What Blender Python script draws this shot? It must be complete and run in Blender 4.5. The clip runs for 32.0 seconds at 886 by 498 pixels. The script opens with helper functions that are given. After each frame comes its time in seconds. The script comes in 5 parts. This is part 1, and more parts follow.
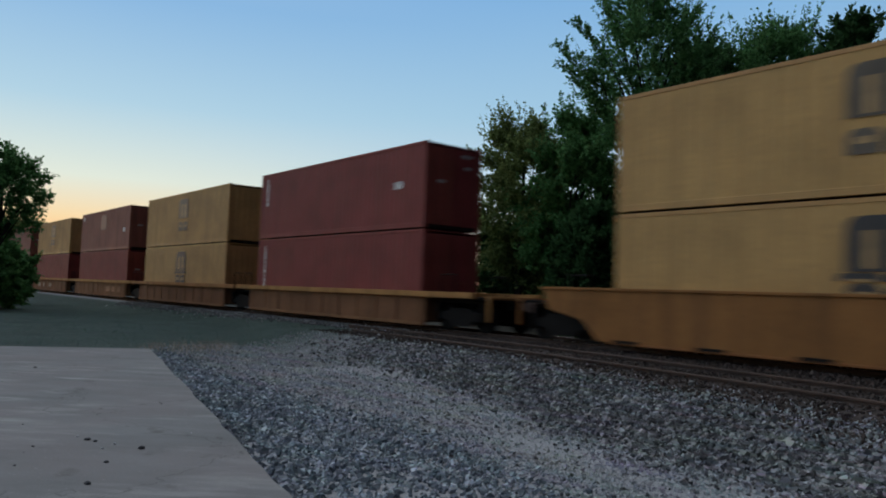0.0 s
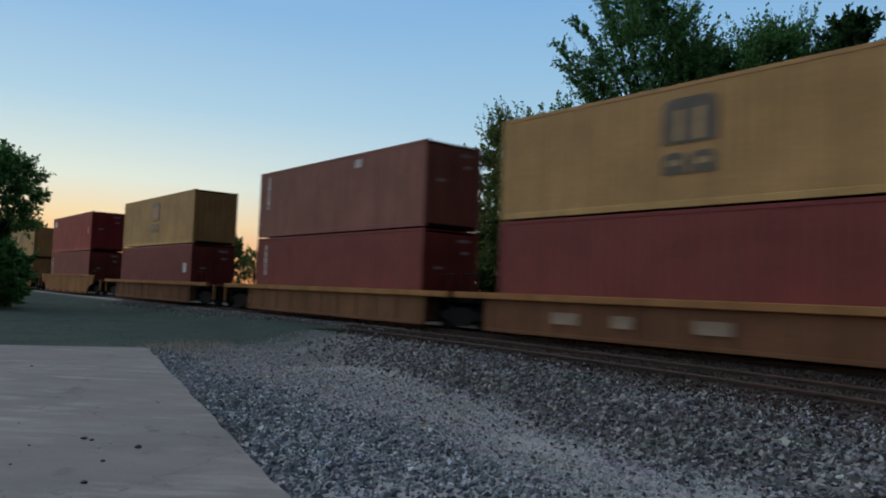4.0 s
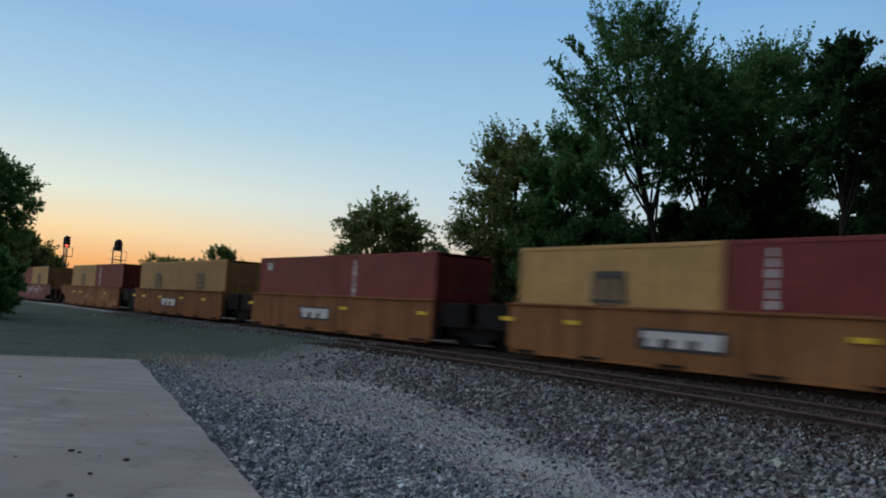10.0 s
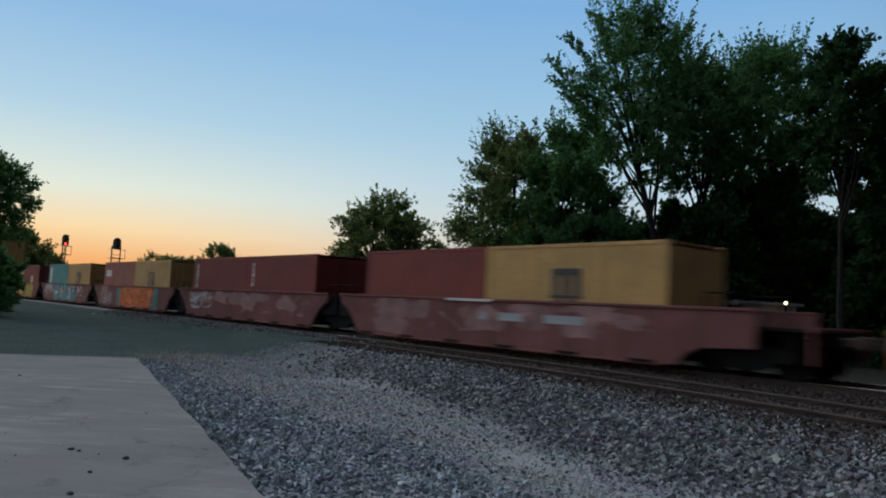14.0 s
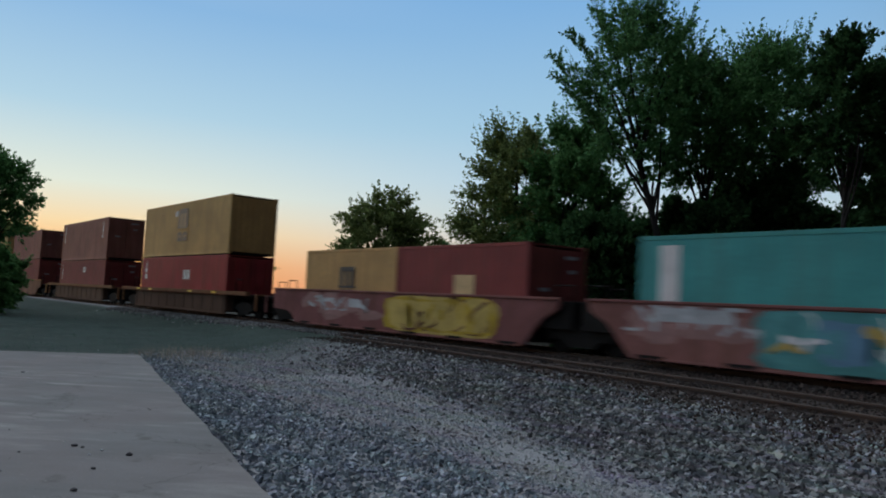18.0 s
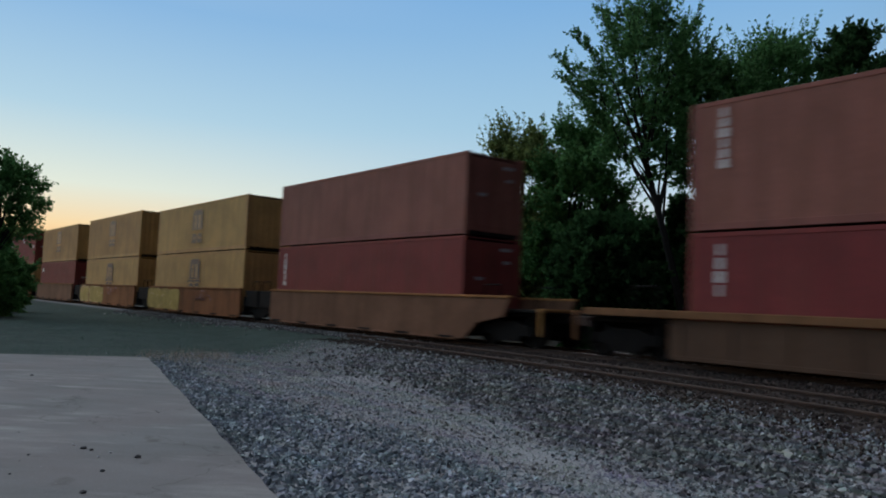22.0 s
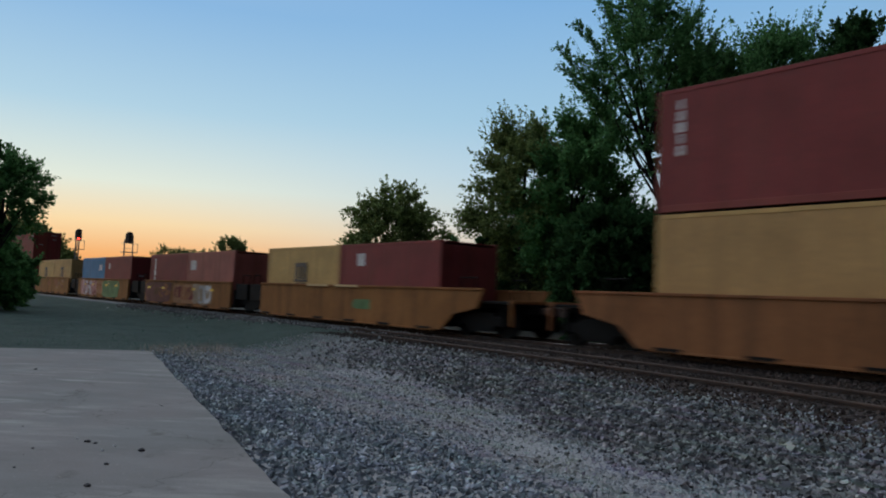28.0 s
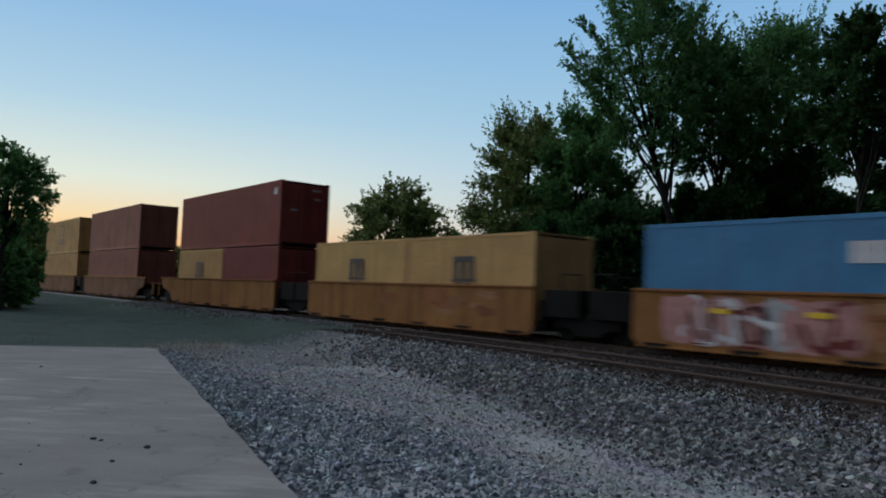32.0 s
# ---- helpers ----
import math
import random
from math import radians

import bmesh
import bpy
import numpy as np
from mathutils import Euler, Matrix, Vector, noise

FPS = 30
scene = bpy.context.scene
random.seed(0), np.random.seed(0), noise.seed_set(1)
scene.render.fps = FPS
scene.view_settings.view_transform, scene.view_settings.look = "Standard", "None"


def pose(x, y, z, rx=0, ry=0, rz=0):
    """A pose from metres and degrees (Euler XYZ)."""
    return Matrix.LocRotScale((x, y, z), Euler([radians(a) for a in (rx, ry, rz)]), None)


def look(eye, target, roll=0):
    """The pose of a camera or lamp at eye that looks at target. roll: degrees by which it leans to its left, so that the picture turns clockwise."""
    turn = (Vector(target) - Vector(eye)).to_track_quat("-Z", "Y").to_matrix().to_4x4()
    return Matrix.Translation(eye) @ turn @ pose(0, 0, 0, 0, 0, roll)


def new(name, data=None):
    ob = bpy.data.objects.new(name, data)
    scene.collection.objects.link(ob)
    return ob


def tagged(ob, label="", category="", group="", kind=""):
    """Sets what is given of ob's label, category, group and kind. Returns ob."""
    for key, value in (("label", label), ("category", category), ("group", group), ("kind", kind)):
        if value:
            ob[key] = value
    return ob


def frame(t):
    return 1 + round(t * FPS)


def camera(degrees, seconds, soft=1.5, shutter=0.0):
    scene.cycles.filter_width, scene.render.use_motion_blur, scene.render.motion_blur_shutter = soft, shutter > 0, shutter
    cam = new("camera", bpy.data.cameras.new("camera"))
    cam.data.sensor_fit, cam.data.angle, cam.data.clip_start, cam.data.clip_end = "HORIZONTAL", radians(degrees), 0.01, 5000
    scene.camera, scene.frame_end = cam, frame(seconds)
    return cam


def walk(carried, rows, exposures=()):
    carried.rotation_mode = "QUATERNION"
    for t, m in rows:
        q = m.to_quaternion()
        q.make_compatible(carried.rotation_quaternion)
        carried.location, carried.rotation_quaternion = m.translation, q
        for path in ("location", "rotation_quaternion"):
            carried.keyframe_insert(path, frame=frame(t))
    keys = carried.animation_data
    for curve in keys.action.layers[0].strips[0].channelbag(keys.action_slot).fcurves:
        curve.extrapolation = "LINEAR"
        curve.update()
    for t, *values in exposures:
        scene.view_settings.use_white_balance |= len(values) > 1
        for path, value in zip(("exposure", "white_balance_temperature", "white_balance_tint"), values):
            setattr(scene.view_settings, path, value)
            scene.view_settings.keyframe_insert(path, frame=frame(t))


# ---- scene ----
# World: x runs along the track (the train moves towards +x), y away from the eye, z = 0 is the rail top.
cam = camera(60.99, 32.0, soft=1.9, shutter=0.7)
EYE = (0.0, 0.0, 1.158)
# seconds, bearing clockwise from -x, rise, roll (degrees)
SWAY = [
    (0, 38.97, 3.35, 2.15), (0.5, 39.02, 3.36, 2.16), (1, 39.04, 3.40, 2.23),
    (1.5, 39.07, 3.40, 2.24), (2, 39.08, 3.40, 2.25), (2.5, 39.12, 3.35, 2.22),
    (3, 39.15, 3.31, 2.22), (3.5, 39.17, 3.29, 2.23), (5.5, 39.26, 3.50, 2.23),
    (6, 39.31, 3.66, 2.33), (6.5, 39.36, 3.82, 2.47), (7, 39.37, 4.05, 2.66),
    (7.5, 39.42, 4.26, 2.81), (8, 39.48, 4.41, 2.92), (8.5, 39.52, 4.48, 3.02),
    (9, 39.54, 4.53, 3.03), (9.5, 39.57, 4.53, 3.06), (10, 39.59, 4.52, 3.05),
    (10.5, 39.62, 4.48, 3.01), (11, 39.62, 4.47, 3.03), (11.5, 39.62, 4.44, 3.00),
    (12, 39.59, 4.42, 3.01), (12.5, 39.57, 4.39, 2.99), (13, 39.60, 4.37, 2.98),
    (13.5, 39.62, 4.34, 2.92), (14, 39.68, 4.33, 2.88), (14.5, 39.69, 4.31, 2.86),
    (16.5, 39.69, 4.28, 2.81), (17, 39.64, 4.19, 2.82), (17.5, 39.58, 4.11, 2.81),
    (18, 39.53, 4.05, 2.80), (18.5, 39.47, 4.05, 2.74), (19, 39.39, 4.08, 2.64),
    (19.5, 39.31, 4.10, 2.54), (20, 39.20, 4.12, 2.52), (20.5, 39.12, 4.11, 2.44),
    (21, 39.09, 4.10, 2.47), (21.5, 39.05, 4.08, 2.43), (22, 39.05, 4.08, 2.42),
    (22.5, 39.04, 4.08, 2.39), (23, 39.00, 4.09, 2.40), (23.5, 39.00, 4.07, 2.38),
    (24, 38.98, 4.04, 2.37), (24.5, 38.97, 3.97, 2.37), (25, 39.00, 3.88, 2.39),
    (25.5, 39.01, 3.82, 2.37), (27.5, 38.95, 3.63, 2.34), (28, 38.90, 3.57, 2.31),
    (28.5, 38.84, 3.51, 2.27), (29, 38.77, 3.46, 2.25), (29.5, 38.71, 3.42, 2.24),
    (30, 38.67, 3.38, 2.22), (30.5, 38.64, 3.35, 2.26), (31, 38.63, 3.31, 2.22),
    (31.5, 38.61, 3.31, 2.19), (32, 38.62, 3.30, 2.14),
]


def aim(az, el, roll):
    a, e = radians(az), radians(el)
    way = Vector((-math.cos(a) * math.cos(e), math.sin(a) * math.cos(e), math.sin(e)))
    return look(EYE, tuple(Vector(EYE) + way), roll)


walk(cam, [(t, aim(az, el, roll)) for t, az, el, roll in SWAY])

# ---- light: clear sky just after sunset, glow beyond the far end of the track ----
SUN_AZ = -12.0
world = bpy.data.worlds.new("dusk_sky")
scene.world = world
world.use_nodes = True
wn = world.node_tree
sky = wn.nodes.new("ShaderNodeTexSky")
sky.sky_type = "NISHITA"
sky.sun_disc = False
sky.sun_elevation = radians(-1.0)
sky.sun_rotation = radians(270 + SUN_AZ)
sky.altitude = 200
sky.air_density = 1.3
sky.dust_density = 0.7
sky.ozone_density = 2.0
wn.nodes["Background"].inputs[1].default_value = 0.05
wn.links.new(sky.outputs[0], wn.nodes["Background"].inputs[0])
# the many times scattered light of the twilight sky, which the sky texture lacks: by height, sunward and away
place = wn.nodes.new("ShaderNodeTexCoord")
split = wn.nodes.new("ShaderNodeSeparateXYZ")
wn.links.new(place.outputs["Generated"], split.inputs[0])


def sky_ramp(stops):
    ramp = wn.nodes.new("ShaderNodeValToRGB")
    while len(ramp.color_ramp.elements) < len(stops):
        ramp.color_ramp.elements.new(0.5)
    for e, (z, c) in zip(ramp.color_ramp.elements, stops):
        e.position, e.color = z, (*c, 1)
    wn.links.new(split.outputs[2], ramp.inputs[0])
    return ramp.outputs[0]


sunward = sky_ramp([(0.0, (0.84, 0.33, 0.10)), (0.035, (0.90, 0.44, 0.165)), (0.075, (0.93, 0.70, 0.40)), (0.125, (0.74, 0.80, 0.70)), (0.216, (0.43, 0.63, 0.76)), (0.34, (0.245, 0.46, 0.73)), (0.55, (0.46, 0.56, 0.71)), (1.0, (1.05, 1.04, 1.07))])
away = sky_ramp([(0.0, (0.74, 0.38, 0.26)), (0.05, (0.66, 0.52, 0.42)), (0.1, (0.59, 0.66, 0.67)), (0.16, (0.48, 0.64, 0.75)), (0.23, (0.355, 0.57, 0.74)), (0.38, (0.21, 0.43, 0.72)), (0.55, (0.46, 0.55, 0.69)), (1.0, (1.05, 1.04, 1.07))])
turn_to = wn.nodes.new("ShaderNodeMapRange")
turn_to.interpolation_type = "SMOOTHSTEP"
turn_to.inputs["From Min"].default_value, turn_to.inputs["From Max"].default_value = 0.5, 0.94
turned = wn.nodes.new("ShaderNodeVectorMath")
turned.operation = "DOT_PRODUCT"
turned.inputs[1].default_value = (-math.cos(radians(SUN_AZ)), math.sin(radians(SUN_AZ)), 0.0)
wn.links.new(place.outputs["Generated"], turned.inputs[0])
wn.links.new(turned.outputs["Value"], turn_to.inputs["Value"])
twilight = wn.nodes.new("ShaderNodeMix")
twilight.data_type = "RGBA"
wn.links.new(turn_to.outputs[0], twilight.inputs[0])
wn.links.new(away, twilight.inputs[6])
wn.links.new(sunward, twilight.inputs[7])
# the eastern sky is already dim
east = sky_ramp([(0.0, (0.014, 0.014, 0.018)), (0.12, (0.016, 0.018, 0.026)), (0.3, (0.025, 0.032, 0.05)), (0.6, (0.045, 0.055, 0.08)), (0.85, (0.11, 0.125, 0.16)), (1.0, (0.22, 0.23, 0.26))])
turn_off = wn.nodes.new("ShaderNodeMapRange")
turn_off.interpolation_type = "SMOOTHSTEP"
turn_off.inputs["From Min"].default_value, turn_off.inputs["From Max"].default_value = -0.42, 0.2
wn.links.new(split.outputs[0], turn_off.inputs["Value"])
dome = wn.nodes.new("ShaderNodeMix")
dome.data_type = "RGBA"
wn.links.new(turn_off.outputs[0], dome.inputs[0])
wn.links.new(twilight.outputs[2], dome.inputs[6])
wn.links.new(east, dome.inputs[7])
blue = wn.nodes.new("ShaderNodeBackground")
# the afterglow reaches further round on the sunset side
glow_side = wn.nodes.new("ShaderNodeMapRange")
glow_side.interpolation_type = "SMOOTHSTEP"
for socket, v in (("From Min", 0.05), ("From Max", -0.6), ("To Min", 1.0), ("To Max", 1.55)):
    glow_side.inputs[socket].default_value = v
wn.links.new(split.outputs[1], glow_side.inputs["Value"])
wn.links.new(glow_side.outputs[0], blue.inputs[1])
wn.links.new(dome.outputs[2], blue.inputs[0])
both = wn.nodes.new("ShaderNodeAddShader")
wn.links.new(wn.nodes["Background"].outputs[0], both.inputs[0])
wn.links.new(blue.outputs[0], both.inputs[1])
wn.links.new(both.outputs[0], wn.nodes["World Output"].inputs[0])
sun_data = bpy.data.lights.new("sun", "SUN")
sun_data.energy, sun_data.angle, sun_data.color = 0.15, radians(14), (1.0, 0.62, 0.36)
sun = new("sun", sun_data)
sun.matrix_world = look((-60 * math.cos(radians(SUN_AZ)), 60 * math.sin(radians(SUN_AZ)), 6.0), (0, 0, 3))
scene.view_settings.exposure = 0.0

# ---- materials ----


def shade(name, colour, rough=0.7, metal=0.0, vary=0.18, size=0.6, grain=14.0, bump=0.15, depth=0.01, hue=0.0, streak=0.0, dirt=(0.05, 0.04, 0.03), dirty=0.0, gloss=0.5):
    """A worn surface: two scales of variation, grime, fine relief, and a small change from piece to piece."""
    m = bpy.data.materials.new(name)
    m.use_nodes = True
    t = m.node_tree
    b = t.nodes["Principled BSDF"]
    b.inputs["Metallic"].default_value = metal
    b.inputs["Specular IOR Level"].default_value = gloss
    co = t.nodes.new("ShaderNodeTexCoord")

    def noise_node(scale, detail=4.0, stretch=None):
        n = t.nodes.new("ShaderNodeTexNoise")
        n.inputs["Scale"].default_value, n.inputs["Detail"].default_value = scale, detail
        if stretch:
            mp = t.nodes.new("ShaderNodeMapping")
            mp.inputs["Scale"].default_value = stretch
            t.links.new(co.outputs["Object"], mp.inputs["Vector"])
            t.links.new(mp.outputs[0], n.inputs["Vector"])
        else:
            t.links.new(co.outputs["Object"], n.inputs["Vector"])
        return n.outputs["Fac"]

    def rng(value, lo, hi, a=0.3, z=0.7):
        r = t.nodes.new("ShaderNodeMapRange")
        r.inputs["From Min"].default_value, r.inputs["From Max"].default_value = a, z
        r.inputs["To Min"].default_value, r.inputs["To Max"].default_value = lo, hi
        t.links.new(value, r.inputs["Value"])
        return r.outputs[0]

    def mult(a, c):
        x = t.nodes.new("ShaderNodeMath")
        x.operation = "MULTIPLY"
        t.links.new(a, x.inputs[0])
        t.links.new(c, x.inputs[1])
        return x.outputs[0]

    big, small = noise_node(1.0 / size), noise_node(grain, 6.0)
    value = mult(rng(big, 1 - vary, 1 + vary), rng(small, 1 - vary * 0.6, 1 + vary * 0.6))
    info = t.nodes.new("ShaderNodeObjectInfo")
    value = mult(value, rng(info.outputs["Random"], 1 - vary * 0.5, 1 + vary * 0.5, 0, 1))
    hsv = t.nodes.new("ShaderNodeHueSaturation")
    hsv.inputs["Color"].default_value = (*colour, 1)
    t.links.new(value, hsv.inputs["Value"])
    if hue:
        t.links.new(rng(info.outputs["Random"], 0.5 - hue, 0.5 + hue, 0, 1), hsv.inputs["Hue"])
    out = hsv.outputs[0]
    if dirty:
        mix = t.nodes.new("ShaderNodeMix")
        mix.data_type = "RGBA"
        grime = noise_node(1.0, 5.0, (2.6, 2.6, 0.35) if streak else (0.9, 0.9, 0.9))
        t.links.new(rng(grime, 0.0, dirty, 0.45, 0.72), mix.inputs[0])
        t.links.new(out, mix.inputs[6])
        mix.inputs[7].default_value = (*dirt, 1)
        out = mix.outputs[2]
    t.links.new(out, b.inputs["Base Color"])
    t.links.new(rng(small, rough - 0.1, min(1.0, rough + 0.1)), b.inputs["Roughness"])
    if bump:
        bp = t.nodes.new("ShaderNodeBump")
        bp.inputs["Strength"].default_value, bp.inputs["Distance"].default_value = bump, depth
        t.links.new(small, bp.inputs["Height"])
        t.links.new(bp.outputs[0], b.inputs["Normal"])
    return m


def paint(name, colour, dirty=0.4, rough=0.66, gloss=0.28, **k):
    return shade(name, colour, rough=rough, gloss=gloss, vary=0.17, size=1.4, grain=9.0, bump=0.1, depth=0.006, hue=0.006, streak=1.0, dirt=(0.10, 0.055, 0.03), dirty=dirty, **k)


YELLOW = paint("ochre_container_paint", (0.56, 0.338, 0.127), 0.2)
MAROON = paint("maroon_container_paint", (0.245, 0.050, 0.044), 0.25)
BROWN = paint("brown_container_paint", (0.295, 0.113, 0.086))
RED = paint("red_container_paint", (0.38, 0.045, 0.045))
CORAL = paint("faded_red_container_paint", (0.40, 0.132, 0.108))
TEAL = paint("teal_container_paint", (0.06, 0.30, 0.28), 0.22)
BLUE = paint("blue_container_paint", (0.065, 0.225, 0.38), 0.22)
CAR_TAN = paint("tan_car_paint", (0.42, 0.215, 0.08), rough=0.85, gloss=0.12)
CAR_BROWN = paint("rusty_brown_car_paint", (0.225, 0.112, 0.056), rough=0.85, gloss=0.12)
CAR_ORANGE = paint("rusty_orange_car_paint", (0.31, 0.136, 0.058), 0.6, rough=0.85, gloss=0.12)
CAR_AMBER = paint("amber_car_paint", (0.305, 0.138, 0.050), 0.55, rough=0.85, gloss=0.12)
CAR_PINK = paint("faded_red_car_paint", (0.235, 0.103, 0.093), rough=0.85, gloss=0.12)
CAR_RUST = paint("dull_rust_car_paint", (0.215, 0.113, 0.07), rough=0.85, gloss=0.12)
CAR_GREY = paint("dull_grey_car_paint", (0.12, 0.074, 0.05), rough=0.85, gloss=0.12)
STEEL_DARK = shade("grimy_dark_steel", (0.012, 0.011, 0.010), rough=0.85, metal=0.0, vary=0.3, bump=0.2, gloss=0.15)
STEEL_SIGNAL = shade("weathered_signal_paint", (0.30, 0.26, 0.23), rough=0.7, vary=0.2)
STEEL_RUST = shade("rusted_steel", (0.078, 0.050, 0.038), rough=0.85, metal=0.2, vary=0.3, bump=0.3)
STEEL_SHINY = shade("polished_rail_head", (0.62, 0.61, 0.60), rough=0.28, metal=1.0, vary=0.05, bump=0.0)
STEEL_GREY = shade("weathered_galvanised_steel", (0.30, 0.30, 0.30), rough=0.55, metal=0.7, vary=0.15)
MARK_DARK = shade("dark_grey_lettering", (0.042, 0.038, 0.036), rough=0.6, vary=0.15, bump=0.0)
MARK_FADED = shade("faded_grey_lettering", (0.125, 0.098, 0.066), rough=0.6, vary=0.25, bump=0.0)
MARK_OCHRE = shade("ochre_showing_through", (0.46, 0.29, 0.115), rough=0.6, vary=0.3, bump=0.0)
MARK_WHITE = shade("worn_white_lettering", (0.70, 0.68, 0.66), rough=0.6, vary=0.15, bump=0.0)
MARK_GREYED = shade("dusty_white_lettering", (0.34, 0.32, 0.32), rough=0.7, vary=0.2, bump=0.0)
MARK_YELLOW = shade("yellow_reflector_tape", (0.85, 0.55, 0.02), rough=0.4, vary=0.1, bump=0.0)
MARK_GREEN = shade("faded_green_mark", (0.20, 0.095, 0.075), rough=0.6, vary=0.15, bump=0.0)
SPRAY = {
    "orange": shade("orange_spray_paint", (0.80, 0.22, 0.085), vary=0.2, bump=0.0, gloss=0.12),
    "teal": shade("turquoise_spray_paint", (0.09, 0.27, 0.27), vary=0.2, bump=0.0, gloss=0.12),
    "blue": shade("blue_spray_paint", (0.13, 0.25, 0.36), vary=0.2, bump=0.0, gloss=0.12),
    "white": shade("white_spray_paint", (0.66, 0.66, 0.66), vary=0.15, bump=0.0, gloss=0.12),
    "yellow": shade("yellow_spray_paint", (0.47, 0.345, 0.105), vary=0.2, bump=0.0, gloss=0.12),
    "pink": shade("pink_spray_paint", (0.48, 0.25, 0.225), vary=0.2, bump=0.0, gloss=0.12),
    "green": shade("green_spray_paint", (0.14, 0.22, 0.10), vary=0.2, bump=0.0, gloss=0.12),
    "grey": shade("silver_grey_spray_paint", (0.42, 0.43, 0.44), vary=0.2, bump=0.0, gloss=0.12),
    "red": shade("dark_red_spray_paint", (0.20, 0.05, 0.042), vary=0.2, bump=0.0, gloss=0.12),
    "faint": shade("bleached_patch_of_paint", (0.33, 0.165, 0.085), vary=0.25, bump=0.0, gloss=0.12),
    "rust": shade("rust_coloured_spray_paint", (0.28, 0.11, 0.05), vary=0.25, bump=0.0, gloss=0.12),
    "umber": shade("dark_brown_spray_paint", (0.13, 0.060, 0.036), vary=0.25, bump=0.0, gloss=0.12),
    "vermilion": shade("deep_orange_spray_paint", (0.62, 0.13, 0.03), vary=0.2, bump=0.0, gloss=0.12),
    "ochre": shade("deep_yellow_spray_paint", (0.45, 0.31, 0.04), vary=0.2, bump=0.0, gloss=0.12),
    "mauve": shade("bleached_mauve_paint", (0.32, 0.18, 0.165), vary=0.25, bump=0.0, gloss=0.12),
    "dusty": shade("dusty_beige_paint", (0.36, 0.27, 0.19), vary=0.25, bump=0.0, gloss=0.12),
    "wine": shade("dull_wine_red_spray_paint", (0.15, 0.062, 0.055), vary=0.25, bump=0.0, gloss=0.12),
    "cream": shade("cream_spray_paint", (0.60, 0.42, 0.22), vary=0.2, bump=0.0, gloss=0.12),
}
TIE = shade("creosoted_wood", (0.056, 0.040, 0.031), rough=0.9, vary=0.3, size=0.3, grain=30, bump=0.4)
BARK = shade("grey_brown_bark", (0.022, 0.018, 0.015), rough=0.95, vary=0.3, size=0.2, grain=20, bump=0.6, depth=0.02)
WALL_WHITE = shade("off_white_painted_siding", (0.42, 0.40, 0.41), rough=0.7, vary=0.08)
ROOF_GREY = shade("grey_sheet_roof", (0.30, 0.30, 0.31), rough=0.6, vary=0.1)
PEBBLE_DARK = shade("dark_pebble", (0.06, 0.06, 0.065), rough=0.9, vary=0.3, size=0.1, grain=60)


